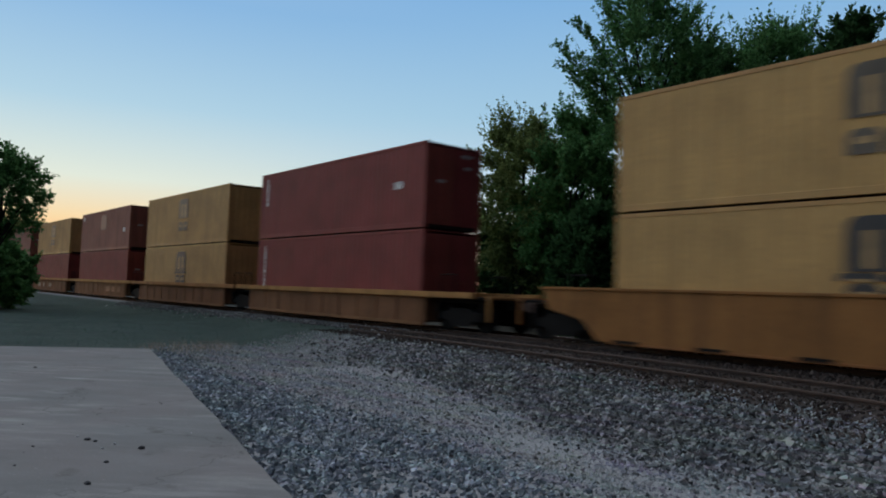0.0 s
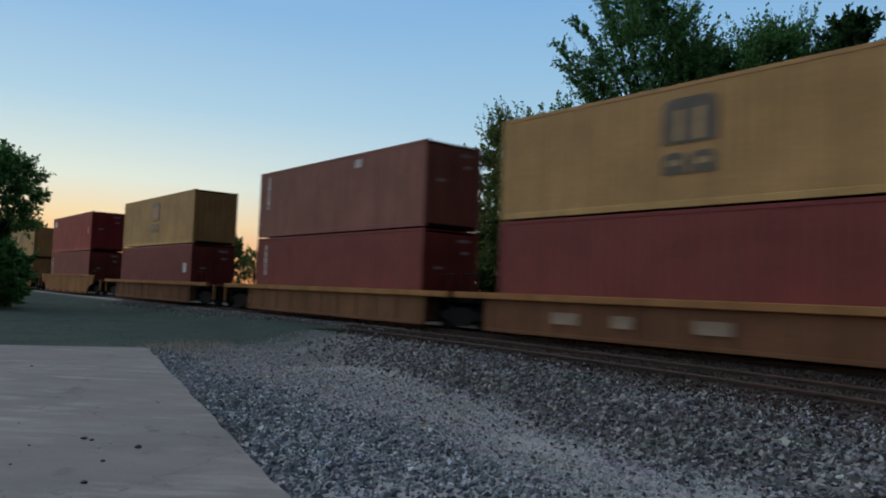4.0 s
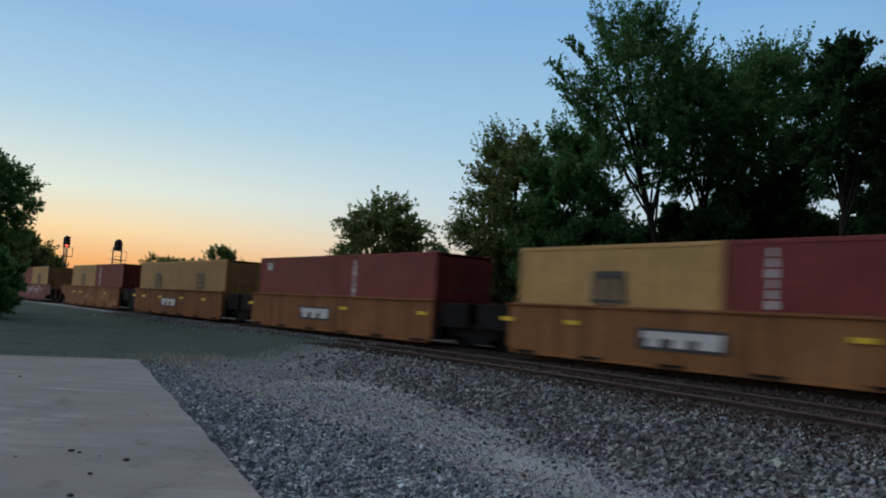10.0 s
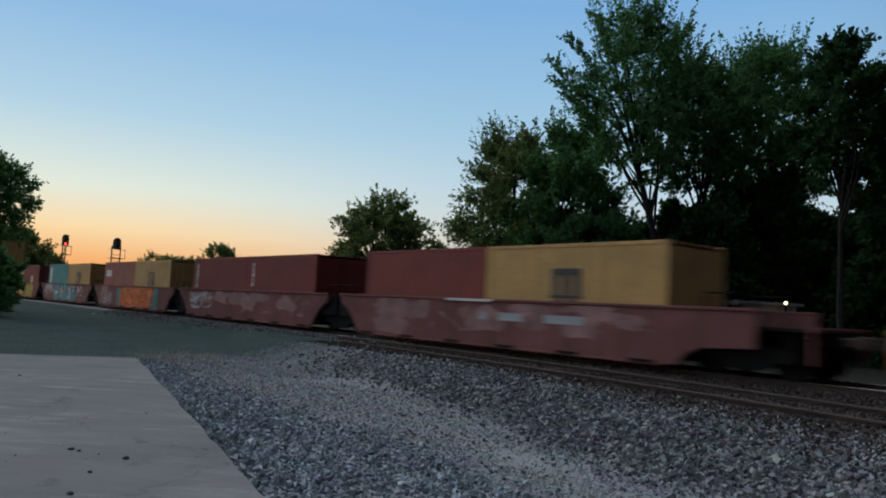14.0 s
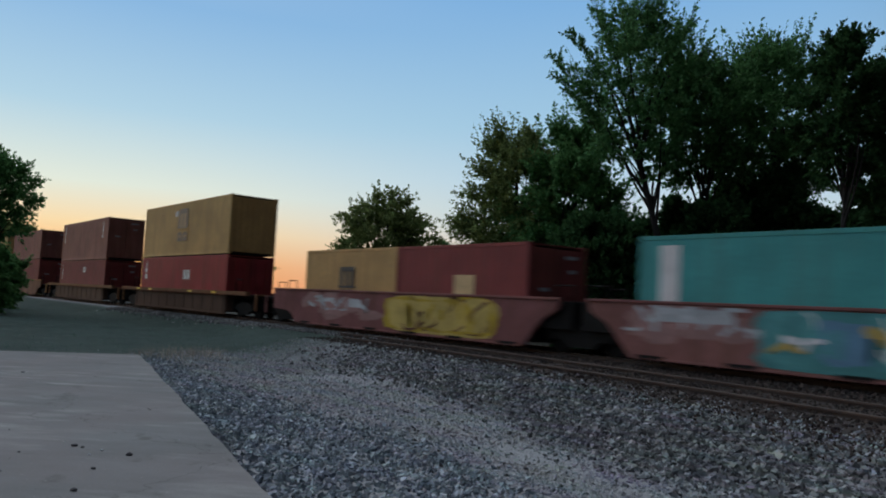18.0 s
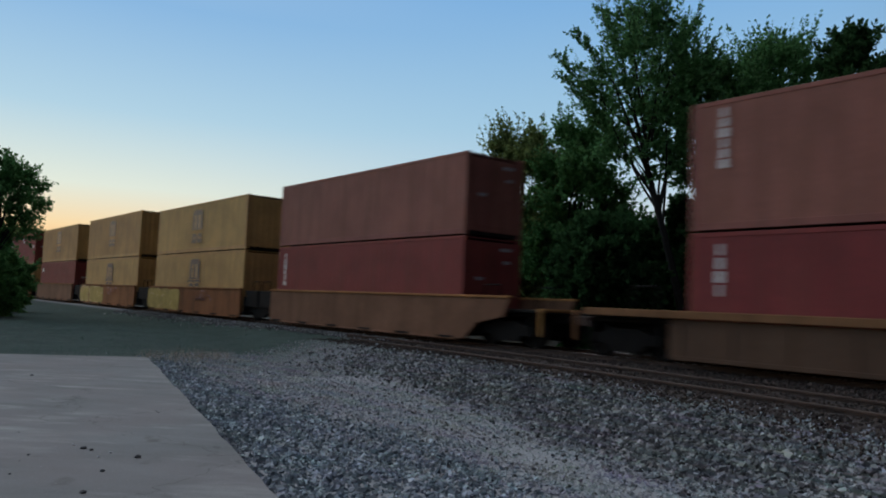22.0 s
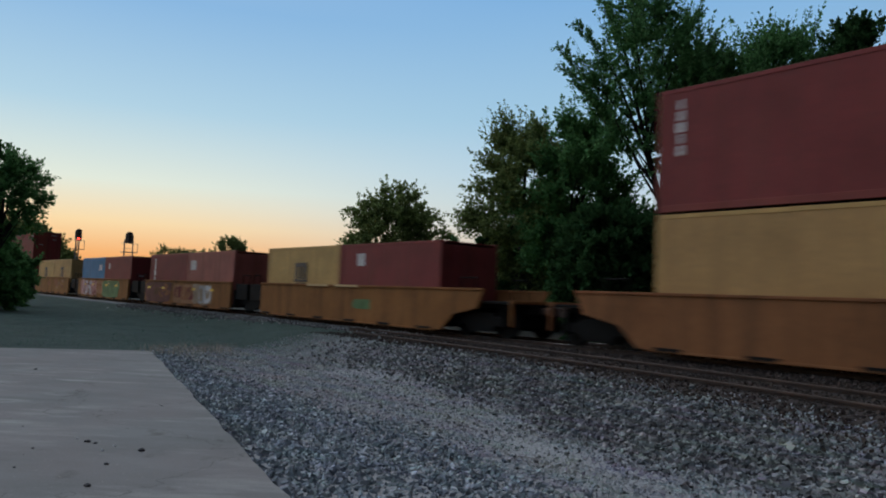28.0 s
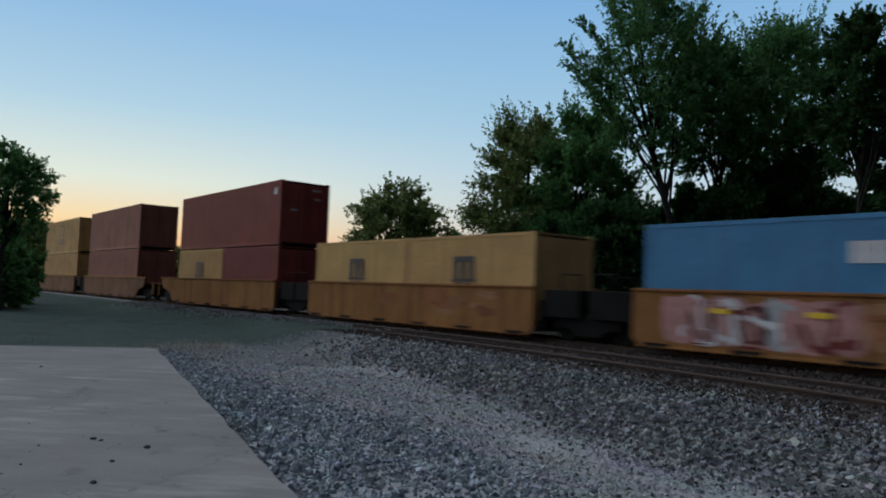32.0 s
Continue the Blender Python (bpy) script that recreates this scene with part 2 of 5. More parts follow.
def concrete_material():
    """Old concrete: blotches, rubbed streaks, pale scuffs, dark stains and hairline cracks."""
    m = bpy.data.materials.new("worn_concrete")
    m.use_nodes = True
    t = m.node_tree
    b = t.nodes["Principled BSDF"]
    b.inputs["Roughness"].default_value = 0.9
    co = t.nodes.new("ShaderNodeTexCoord")

    def nz(scale, detail=5.0, stretch=(1, 1, 1), turn=0.0):
        first, mp, n = t.nodes.new("ShaderNodeMapping"), t.nodes.new("ShaderNodeMapping"), t.nodes.new("ShaderNodeTexNoise")
        first.inputs["Rotation"].default_value = (0, 0, turn)
        mp.inputs["Scale"].default_value = stretch
        n.inputs["Scale"].default_value, n.inputs["Detail"].default_value = scale, detail
        n.inputs["Roughness"].default_value = 0.62
        t.links.new(co.outputs["Object"], first.inputs["Vector"])
        t.links.new(first.outputs[0], mp.inputs["Vector"])
        t.links.new(mp.outputs[0], n.inputs["Vector"])
        return n.outputs["Fac"]

    def step(v, lo, hi, a, c):
        r = t.nodes.new("ShaderNodeMapRange")
        r.inputs["From Min"].default_value, r.inputs["From Max"].default_value = lo, hi
        r.inputs["To Min"].default_value, r.inputs["To Max"].default_value = a, c
        t.links.new(v, r.inputs["Value"])
        return r.outputs[0]

    def lay(col, fac, other):
        x = t.nodes.new("ShaderNodeMix")
        x.data_type = "RGBA"
        t.links.new(fac, x.inputs[0])
        if isinstance(col, tuple):
            x.inputs[6].default_value = (*col, 1)
        else:
            t.links.new(col, x.inputs[6])
        x.inputs[7].default_value = (*other, 1)
        return x.outputs[2]

    fine = nz(70.0, 6.0)
    col = lay((0.208, 0.209, 0.202), step(nz(0.7), 0.3, 0.7, 0.0, 1.0), (0.272, 0.275, 0.268))
    col = lay(col, step(nz(0.9, 5.0, (0.6, 1.9, 1), -0.85), 0.42, 0.68, 0.0, 0.75), (0.172, 0.172, 0.165))
    col = lay(col, step(nz(1.1, 4.5, (0.6, 2.0, 1), -0.85), 0.54, 0.70, 0.0, 0.7), (0.455, 0.455, 0.435))
    col = lay(col, step(nz(0.5, 3.0), 0.45, 0.65, 0.0, 0.5), (0.270, 0.240, 0.232))
    col = lay(col, step(nz(2.3, 6.0), 0.62, 0.74, 0.0, 0.7), (0.13, 0.12, 0.11))
    col = lay(col, step(fine, 0.35, 0.5, 0.45, 0.0), (0.15, 0.14, 0.13))
    col = lay(col, step(nz(34.0, 3.0), 0.66, 0.74, 0.0, 0.6), (0.55, 0.52, 0.49))
    cell = t.nodes.new("ShaderNodeTexVoronoi")
    cell.feature = "DISTANCE_TO_EDGE"
    cell.inputs["Scale"].default_value = 0.33
    bend, add = t.nodes.new("ShaderNodeTexNoise"), t.nodes.new("ShaderNodeVectorMath")
    bend.inputs["Scale"].default_value, bend.inputs["Detail"].default_value = 2.5, 6.0
    t.links.new(co.outputs["Object"], add.inputs[0])
    t.links.new(co.outputs["Object"], bend.inputs["Vector"])
    t.links.new(bend.outputs["Color"], add.inputs[1])
    t.links.new(add.outputs[0], cell.inputs["Vector"])
    col = lay(col, step(cell.outputs["Distance"], 0.0, 0.005, 0.6, 0.0), (0.07, 0.065, 0.06))
    t.links.new(col, b.inputs["Base Color"])
    bp = t.nodes.new("ShaderNodeBump")
    bp.inputs["Strength"].default_value, bp.inputs["Distance"].default_value = 0.3, 0.004
    t.links.new(fine, bp.inputs["Height"])
    t.links.new(bp.outputs[0], b.inputs["Normal"])
    return m


CONCRETE = concrete_material()


def leafy(name, colour, vary=0.45):
    """Thin leaves: matt, letting some light through, each one a little different."""
    m = bpy.data.materials.new(name)
    m.use_nodes = True
    t = m.node_tree
    t.nodes.remove(t.nodes["Principled BSDF"])
    geo = t.nodes.new("ShaderNodeNewGeometry")
    ramp = t.nodes.new("ShaderNodeMapRange")
    ramp.inputs["To Min"].default_value, ramp.inputs["To Max"].default_value = 1 - vary, 1 + vary
    t.links.new(geo.outputs["Random Per Island"], ramp.inputs["Value"])
    hsv = t.nodes.new("ShaderNodeHueSaturation")
    hsv.inputs["Color"].default_value = (*colour, 1)
    t.links.new(ramp.outputs[0], hsv.inputs["Value"])
    d, tr, mix = t.nodes.new("ShaderNodeBsdfDiffuse"), t.nodes.new("ShaderNodeBsdfTranslucent"), t.nodes.new("ShaderNodeMixShader")
    mix.inputs[0].default_value = 0.45
    for k in (d, tr):
        t.links.new(hsv.outputs[0], k.inputs["Color"])
    t.links.new(d.outputs[0], mix.inputs[1])
    t.links.new(tr.outputs[0], mix.inputs[2])
    t.links.new(mix.outputs[0], t.nodes["Material Output"].inputs[0])
    return m


LEAF = leafy("maple_leaves", (0.115, 0.260, 0.098))
LEAF_OLIVE = leafy("olive_green_maple_leaves", (0.175, 0.235, 0.085))
LEAF_MID = leafy("shaded_maple_leaves", (0.108, 0.245, 0.088))
# leaf green darkened to stand for shade at the row's right and foot
LEAF_DARK = leafy("shade_darkened_leaves", (0.048, 0.110, 0.042))
GRASS = leafy("rough_grass_blades", (0.095, 0.175, 0.135), 0.2)
STRAW = leafy("dry_straw_blades", (0.42, 0.37, 0.31))


def stony(name, dark, light):
    m = bpy.data.materials.new(name)
    m.use_nodes = True
    t = m.node_tree
    b = t.nodes["Principled BSDF"]
    b.inputs["Roughness"].default_value = 0.9
    geo, ramp, noise_tex = t.nodes.new("ShaderNodeNewGeometry"), t.nodes.new("ShaderNodeValToRGB"), t.nodes.new("ShaderNodeTexNoise")
    noise_tex.inputs["Scale"].default_value = 25.0
    ramp.color_ramp.elements[0].color, ramp.color_ramp.elements[1].color = (*dark, 1), (*light, 1)
    mid = ramp.color_ramp.elements.new(0.75)
    mid.color = (*[a * 0.62 + c * 0.38 for a, c in zip(dark, light)], 1)
    t.links.new(geo.outputs["Random Per Island"], ramp.inputs[0])
    mul = t.nodes.new("ShaderNodeMix")
    mul.data_type, mul.blend_type = "RGBA", "MULTIPLY"
    mul.inputs[0].default_value = 0.5
    t.links.new(ramp.outputs[0], mul.inputs[6])
    t.links.new(noise_tex.outputs["Color"], mul.inputs[7])
    t.links.new(mul.outputs[2], b.inputs["Base Color"])
    return m


STONE_COARSE = stony("coarse_blue_grey_stone", (0.098, 0.130, 0.155), (0.82, 0.91, 0.97))
STONE_FINE = stony("fine_grey_gravel", (0.40, 0.415, 0.43), (0.76, 0.785, 0.80))
STONE_DIRT_AND_SHADE = stony("rust_brown_ballast_stone", (0.028, 0.020, 0.016), (0.13, 0.092, 0.075))
STONE_BALLAST = stony("grey_ballast_stone", (0.056, 0.060, 0.062), (0.58, 0.60, 0.60))


def ground_material():
    """Gravel by the track, brown dirt between the ties, grass elsewhere, with ragged borders."""
    m = bpy.data.materials.new("gravel_dirt_and_grass")
    m.use_nodes = True
    t = m.node_tree
    b = t.nodes["Principled BSDF"]
    b.inputs["Roughness"].default_value = 0.95
    geo, sep = t.nodes.new("ShaderNodeNewGeometry"), t.nodes.new("ShaderNodeSeparateXYZ")
    t.links.new(geo.outputs["Position"], sep.inputs[0])

    def nz(scale, detail=5.0):
        n = t.nodes.new("ShaderNodeTexNoise")
        n.inputs["Scale"].default_value, n.inputs["Detail"].default_value = scale, detail
        t.links.new(geo.outputs["Position"], n.inputs["Vector"])
        return n.outputs["Fac"]

    def op(kind, a, c):
        x = t.nodes.new("ShaderNodeMath")
        x.operation = kind
        for i, v in enumerate((a, c)):
            if isinstance(v, (int, float)):
                x.inputs[i].default_value = v
            else:
                t.links.new(v, x.inputs[i])
        return x.outputs[0]

    def step(v, lo, hi):
        r = t.nodes.new("ShaderNodeMapRange")
        r.inputs["From Min"].default_value, r.inputs["From Max"].default_value = lo, hi
        t.links.new(v, r.inputs["Value"])
        return r.outputs[0]

    def blend(fac, a, c):
        x = t.nodes.new("ShaderNodeMix")
        x.data_type = "RGBA"
        t.links.new(fac, x.inputs[0])
        for i, v in ((6, a), (7, c)):
            if isinstance(v, tuple):
                x.inputs[i].default_value = (*v, 1)
            else:
                t.links.new(v, x.inputs[i])
        return x.outputs[2]

    wob = op("MULTIPLY", op("SUBTRACT", nz(0.55), 0.5), 5.0)
    fine = nz(32.0, 3.0)
    gravel = blend(step(fine, 0.35, 0.65), (0.25, 0.258, 0.266), (0.46, 0.472, 0.478))
    grass = blend(step(nz(0.9), 0.35, 0.65), blend(step(nz(7.0), 0.35, 0.65), (0.011, 0.032, 0.024), (0.021, 0.050, 0.038)), blend(step(nz(6.0), 0.35, 0.65), (0.020, 0.046, 0.036), (0.035, 0.070, 0.055)))
    dirt = blend(step(nz(9.0), 0.35, 0.65), (0.027, 0.021, 0.018), (0.062, 0.047, 0.039))
    litter = blend(step(nz(3.0), 0.35, 0.65), (0.022, 0.020, 0.014), (0.045, 0.042, 0.028))
    x, y = sep.outputs[0], sep.outputs[1]
    left = step(op("SUBTRACT", op("SUBTRACT", op("MULTIPLY", wob, 1.6), x), op("MULTIPLY", op("MAXIMUM", op("SUBTRACT", y, 4.5), 0.0), 0.12)), 12.5, 19.5)
    behind = step(op("ADD", y, wob), 18.5, 21.0)
    front = step(op("ADD", op("MULTIPLY", y, -1.0), wob), 2.5, 5.0)
    far = step(x, 14.0, 17.0)
    dry = op("MULTIPLY", step(y, 13.6, 14.4), step(op("MULTIPLY", y, -1.0), -20.5, -19.0))
    wild = op("MAXIMUM", op("MAXIMUM", left, behind), op("MAXIMUM", front, far))
    wild = op("MULTIPLY", wild, op("SUBTRACT", 1.0, dry))
    track_dirt = op("MULTIPLY", step(op("ADD", op("ADD", y, op("MULTIPLY", wob, 0.12)), op("MULTIPLY", x, 0.25)), 7.0, 7.7), step(op("MULTIPLY", y, -1.0), -19.5, -18.5))
    col = blend(wild, blend(op("MULTIPLY", track_dirt, op("SUBTRACT", 1.0, left)), gravel, dirt), grass)
    col = blend(step(op("ADD", y, wob), 21.0, 24.0), col, litter)
    t.links.new(col, b.inputs["Base Color"])
    bp = t.nodes.new("ShaderNodeBump")
    bp.inputs["Strength"].default_value, bp.inputs["Distance"].default_value = 0.6, 0.03
    t.links.new(fine, bp.inputs["Height"])
    t.links.new(bp.outputs[0], b.inputs["Normal"])
    return m


GROUND = ground_material()


def glow(name, colour, strength):
    m = bpy.data.materials.new(name)
    m.use_nodes = True
    b = m.node_tree.nodes["Principled BSDF"]
    b.inputs["Base Color"].default_value = (*colour, 1)
    b.inputs["Emission Color"].default_value = (*colour, 1)
    b.inputs["Emission Strength"].default_value = strength
    return m


RED_LIGHT = glow("red_signal_light", (1.0, 0.03, 0.02), 12.0)
LAMP_LIGHT = glow("warm_lamp_light", (1.0, 0.80, 0.36), 5.0)

# ---- mesh helpers ----


def empty(name, m=None):
    ob = new(name)
    ob.empty_display_size = 0.3
    if m:
        ob.matrix_basis = m
    return ob


def to_mesh(name, bm, material):
    me = bpy.data.meshes.new(name)
    bm.to_mesh(me)
    bm.free()
    me.materials.append(material)
    return me


def piece(name, me, parent=None, m=None, label=""):
    ob = new(name, me)
    ob.parent = parent
    if m:
        ob.matrix_basis = m
    return tagged(ob, label)


def part(name, bm, material, parent, label="", m=None):
    return piece(name, to_mesh(name, bm, material), parent, m, label)


def box(bm, x0, x1, y0, y1, z0, z1, bevel=0.0):
    r = bmesh.ops.create_cube(bm, size=1.0, matrix=Matrix.Translation(((x0 + x1) / 2, (y0 + y1) / 2, (z0 + z1) / 2)) @ Matrix.Diagonal((x1 - x0, y1 - y0, z1 - z0, 1)))
    if bevel:
        es = list({e for v in r["verts"] for e in v.link_edges})
        bmesh.ops.bevel(bm, geom=es, offset=bevel, segments=1, affect="EDGES")
    return bm


def boxes(*specs, bevel=0.0):
    bm = bmesh.new()
    for s in specs:
        box(bm, *s, bevel=bevel)
    return bm


def rod(bm, a, b, r, n=8, r2=None):
    a, b = Vector(a), Vector(b)
    q = (b - a).to_track_quat("Z", "Y").to_matrix().to_4x4()
    bmesh.ops.create_cone(bm, cap_ends=True, segments=n, radius1=r, radius2=r if r2 is None else r2, depth=(b - a).length, matrix=Matrix.Translation((a + b) / 2) @ q)
    return bm


def prism(bm, outline, y0, y1):
    """A plate of the given (x, z) outline between two y planes."""
    front = [bm.verts.new((x, y0, z)) for x, z in outline]
    back = [bm.verts.new((x, y1, z)) for x, z in outline]
    bm.faces.new(front)
    bm.faces.new(list(reversed(back)))
    n = len(outline)
    for i in range(n):
        j = (i + 1) % n
        bm.faces.new((front[j], front[i], back[i], back[j]))
    bmesh.ops.recalc_face_normals(bm, faces=bm.faces)
    return bm


def soup(name, verts, faces, material, smooth=False):
    """A mesh from arrays: verts (n, 3), faces (m, k)."""
    me = bpy.data.meshes.new(name)
    k = faces.shape[1]
    me.vertices.add(len(verts))
    me.vertices.foreach_set("co", np.ascontiguousarray(verts, dtype=np.float32).ravel())
    me.loops.add(faces.size)
    me.loops.foreach_set("vertex_index", np.ascontiguousarray(faces, dtype=np.int32).ravel())
    me.polygons.add(len(faces))
    me.polygons.foreach_set("loop_start", np.arange(0, faces.size, k, dtype=np.int32))
    me.polygons.foreach_set("use_smooth", np.full(len(faces), smooth))
    me.update(calc_edges=True)
    me.validate()
    me.materials.append(material)
    return me


CACHE = {}


def shared(key, material, make):
    """One mesh for all alike pieces of one material."""
    k = (key, material.name)
    if k not in CACHE:
        CACHE[k] = to_mesh(key if isinstance(key, str) else key[0], make(), material)
    return CACHE[k]

# ---- setting: ground, pad, tracks ----
TRACK_Y = 16.16
PAD_Z = -0.40


def siding_far(x):
    """y of the siding's far rail; it bends away from the main track."""
    return 13.5 - 0.0058 * max(0.0, x + 21.0) ** 2 if x < 4 else 9.875 - 0.29 * (x - 4)


def ease(v, a, b):
    s = min(1.0, max(0.0, (v - a) / (b - a)))
    return s * s * (3 - 2 * s)


def crest(x):
    """y of the edge of the ballast bed on the near side."""
    near = siding_far(x) - 1.435 - 0.95
    return near + (14.2 - near) * ease(-x, 19, 30)


def verge(x):
    """y where clean ballast gives way to brown dirt beside the siding."""
    return crest(x) + 0.25 - 1.5 * ease(x, -14, -1)


def height(x, y):
    c = crest(x)
    n = noise.noise(Vector((x * 0.35, y * 0.35, 3.1)))
    f = noise.noise(Vector((x * 1.7, y * 1.7, 8.0)))
    low = -0.47 + 0.035 * n + 0.012 * f
    if x < -19:
        low += ease(-x, 19, 30) * (0.07 * n + 0.06 * f - 0.02)
    up = ease(y, c - 2.3, c)
    z = low + (-0.11 - low) * up
    if y > c:
        z += (-0.13 + 0.11) * ease(y, c, c + 0.7) + 0.008 * f
    if -20 < x < 12 and abs(y - siding_far(x) + 0.717) < 1.5:
        z = max(z, -0.085 + 0.016 * f)
    if 13.9 < y < 18.0:
        z = max(z, -0.181 + 0.014 * f)
    if y > 18:
        z += (-0.75 - z) * ease(y, 18.0, 20.5)
    if abs(x) > 120 or y > 120 or y < -60:
        z = -0.7
    return z


def ground():
    def axis(lo, hi, step):
        a = list(np.arange(lo, hi, step))
        far = [hi + step * (1.5 ** k - 1) * 2 + step for k in range(22)]
        near = [lo - (step * (1.5 ** k - 1) * 2 + step) for k in range(22)]
        far, near = [v for v in far if v < 4000] + [4500], [v for v in near if v > -4000] + [-4500]
        return np.array(sorted(near) + a + far)

    xs, ys = axis(-62, 10, 0.45), axis(-6, 26, 0.3)
    v = np.array([(x, y, height(x, y)) for y in ys for x in xs])
    nx, ny = len(xs), len(ys)
    i, j = np.meshgrid(np.arange(nx - 1), np.arange(ny - 1))
    a = (j * nx + i).ravel()
    me = soup("ground", v, np.stack([a, a + 1, a + nx + 1, a + nx], 1), GROUND)
    me.polygons.foreach_set("use_smooth", np.ones(len(me.polygons), dtype=bool))
    tagged(new("ground", me), "grey gravel lot running into rough dark grass", "ground", kind="structure")


ground()


def concrete_pad():
    """A slab whose edge is chipped and slightly uneven."""
    rnd = random.Random(4)
    corners = [(-18.06, 5.91), (6.0, 0.06), (5.0, -7.0), (-23.4, -5.2)]
    loop = []
    for k in range(4):
        a, b = Vector(corners[k]), Vector(corners[(k + 1) % 4])
        n = 60 if k in (0, 3) else 8
        side = Vector((-(b - a).y, (b - a).x)).normalized()
        for q in range(n):
            p = a.lerp(b, q / n) + side * rnd.uniform(-0.018, 0.018)
            loop.append((p.x, p.y))
    bm = bmesh.new()
    top = [bm.verts.new((x, y, PAD_Z)) for x, y in loop]
    low = [bm.verts.new((x, y, PAD_Z - 0.22)) for x, y in loop]
    bm.faces.new(list(reversed(top)))
    for q in range(len(loop)):
        r = (q + 1) % len(loop)
        bm.faces.new((top[q], top[r], low[r], low[q]))
    bmesh.ops.recalc_face_normals(bm, faces=bm.faces)
    slab = new("pavement", to_mesh("pavement", bm, CONCRETE))
    tagged(slab, "worn grey concrete slab with a chipped edge", "pavement", kind="structure")


concrete_pad()


def sweep(points, profile):
    """A bar of the (offset, z) profile along ground points."""
    bm = bmesh.new()
    rings = []
    for k, (x, y) in enumerate(points):
        a, b = Vector(points[max(0, k - 1)]), Vector(points[min(len(points) - 1, k + 1)])
        d = (b - a).normalized()
        rings.append([bm.verts.new((x - d.y * o, y + d.x * o, z)) for o, z in profile])
    n = len(profile)
    for r, s in zip(rings, rings[1:]):
        for k in range(n):
            bm.faces.new((r[k], r[(k + 1) % n], s[(k + 1) % n], s[k]))
    bm.faces.new(rings[0])
    bm.faces.new(list(reversed(rings[-1])))
    bmesh.ops.recalc_face_normals(bm, faces=bm.faces)
    return bm


RAIL = [(-0.07, -0.17), (0.07, -0.17), (0.07, -0.155), (0.012, -0.13), (0.012, -0.045), (0.037, -0.034), (0.037, -0.008), (0.031, -0.003), (-0.031, -0.003), (-0.037, -0.008), (-0.037, -0.034), (-0.012, -0.045), (-0.012, -0.13), (-0.07, -0.155)]
HEAD = [(-0.029, -0.004), (0.029, -0.004), (0.024, 0.0), (-0.024, 0.0)]


def tracks():
    main = tagged(empty("railway_track"), "main railway track with polished rails on wooden ties", "track", kind="structure")
    for s in (-0.752, 0.752):
        line = [(x, TRACK_Y + s) for x in (-900, -300, -100, 0, 100, 300, 700)]
        rail = part("rail", sweep(line, RAIL), STEEL_RUST, main)
        part("rail_head", sweep(line, HEAD), STEEL_SHINY, rail, "polished rail head")
    rnd = random.Random(2)
    tie_mesh = to_mesh("tie", boxes((-0.115, 0.115, -1.3, 1.3, -0.36, -0.172), bevel=0.012), TIE)
    for k in range(140):
        piece("tie", tie_mesh, main, pose(-66 + k * 0.53, TRACK_Y + rnd.uniform(-0.03, 0.03), rnd.uniform(-0.008, 0.004), 0, 0, rnd.uniform(-1, 1)))
    v, f = [], []
    base = np.array([(x, y, z) for x in (-0.115, 0.115) for y in (-1.3, 1.3) for z in (-0.36, -0.172)])
    quads = np.array([(0, 1, 3, 2), (4, 6, 7, 5), (0, 4, 5, 1), (2, 3, 7, 6), (1, 5, 7, 3)])
    for x in [-66 - 0.53 * (k + 1) for k in range(950)] + [8.2 + 0.53 * (k + 1) for k in range(950)]:
        f.append(quads + 8 * len(v))
        v.append(base + (x, TRACK_Y, 0))
    tagged(piece("far_ties", soup("far_ties", np.concatenate(v), np.concatenate(f), TIE), main), kind="stuff")
    side = tagged(empty("siding_track"), "disused siding with rusty brown rails on dirty ties", "track", kind="structure")
    for off, start in ((0.0, -21.5), (-1.435, -19.0)):
        xs = list(np.arange(start, 30, 1.0))
        line = [(x, siding_far(x) + off) for x in xs]
        rail = part("rail", sweep(line, RAIL), STEEL_RUST, side)
        part("rail_head", sweep(line, HEAD), shade("brown_rail_head", (0.082, 0.058, 0.043), rough=0.65, metal=0.3), rail)
    for k in range(70):
        x = -19.6 + k * 0.56
        slope = (siding_far(x + 0.1) - siding_far(x - 0.1)) / 0.2
        piece("tie", tie_mesh, side, pose(x, siding_far(x) - 0.717 + rnd.uniform(-0.05, 0.05), 0.088 + rnd.uniform(-0.02, 0.012), 0, 0, math.degrees(math.atan(slope)) + rnd.uniform(-1.5, 1.5)))


tracks()

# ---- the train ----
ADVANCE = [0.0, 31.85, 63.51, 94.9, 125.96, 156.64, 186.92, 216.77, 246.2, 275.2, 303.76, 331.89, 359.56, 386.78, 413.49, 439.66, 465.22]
MOVERS = []
WHEELSETS = []
HIGH, STD, BASE = 2.896, 2.591, 0.36


def corrugated(length, z0, z1):
    """A pressed wall standing on y = 0, its folds set back."""
    bm = bmesh.new()
    n = int(length / 0.278)
    p = length / n
    line = []
    for k in range(n):
        x = -length / 2 + k * p
        line += [(x, 0.0), (x + p * 0.26, 0.0), (x + p * 0.5, 0.02), (x + p * 0.76, 0.02)]
    line.append((length / 2, 0.0))
    cols = [(bm.verts.new((x, y, z0)), bm.verts.new((x, y, z1))) for x, y in line]
    for a, b in zip(cols, cols[1:]):
        bm.faces.new((a[0], b[0], b[1], a[1]))
    return bm


def casting():
    return boxes((-0.089, 0.089, -0.081, 0.081, -0.059, 0.059), bevel=0.01)


COLOUR_WORDS = {YELLOW.name: "ochre yellow", MAROON.name: "dark maroon", BROWN.name: "reddish brown", RED.name: "bright red", CORAL.name: "faded coral red", TEAL.name: "turquoise", BLUE.name: "sky blue"}


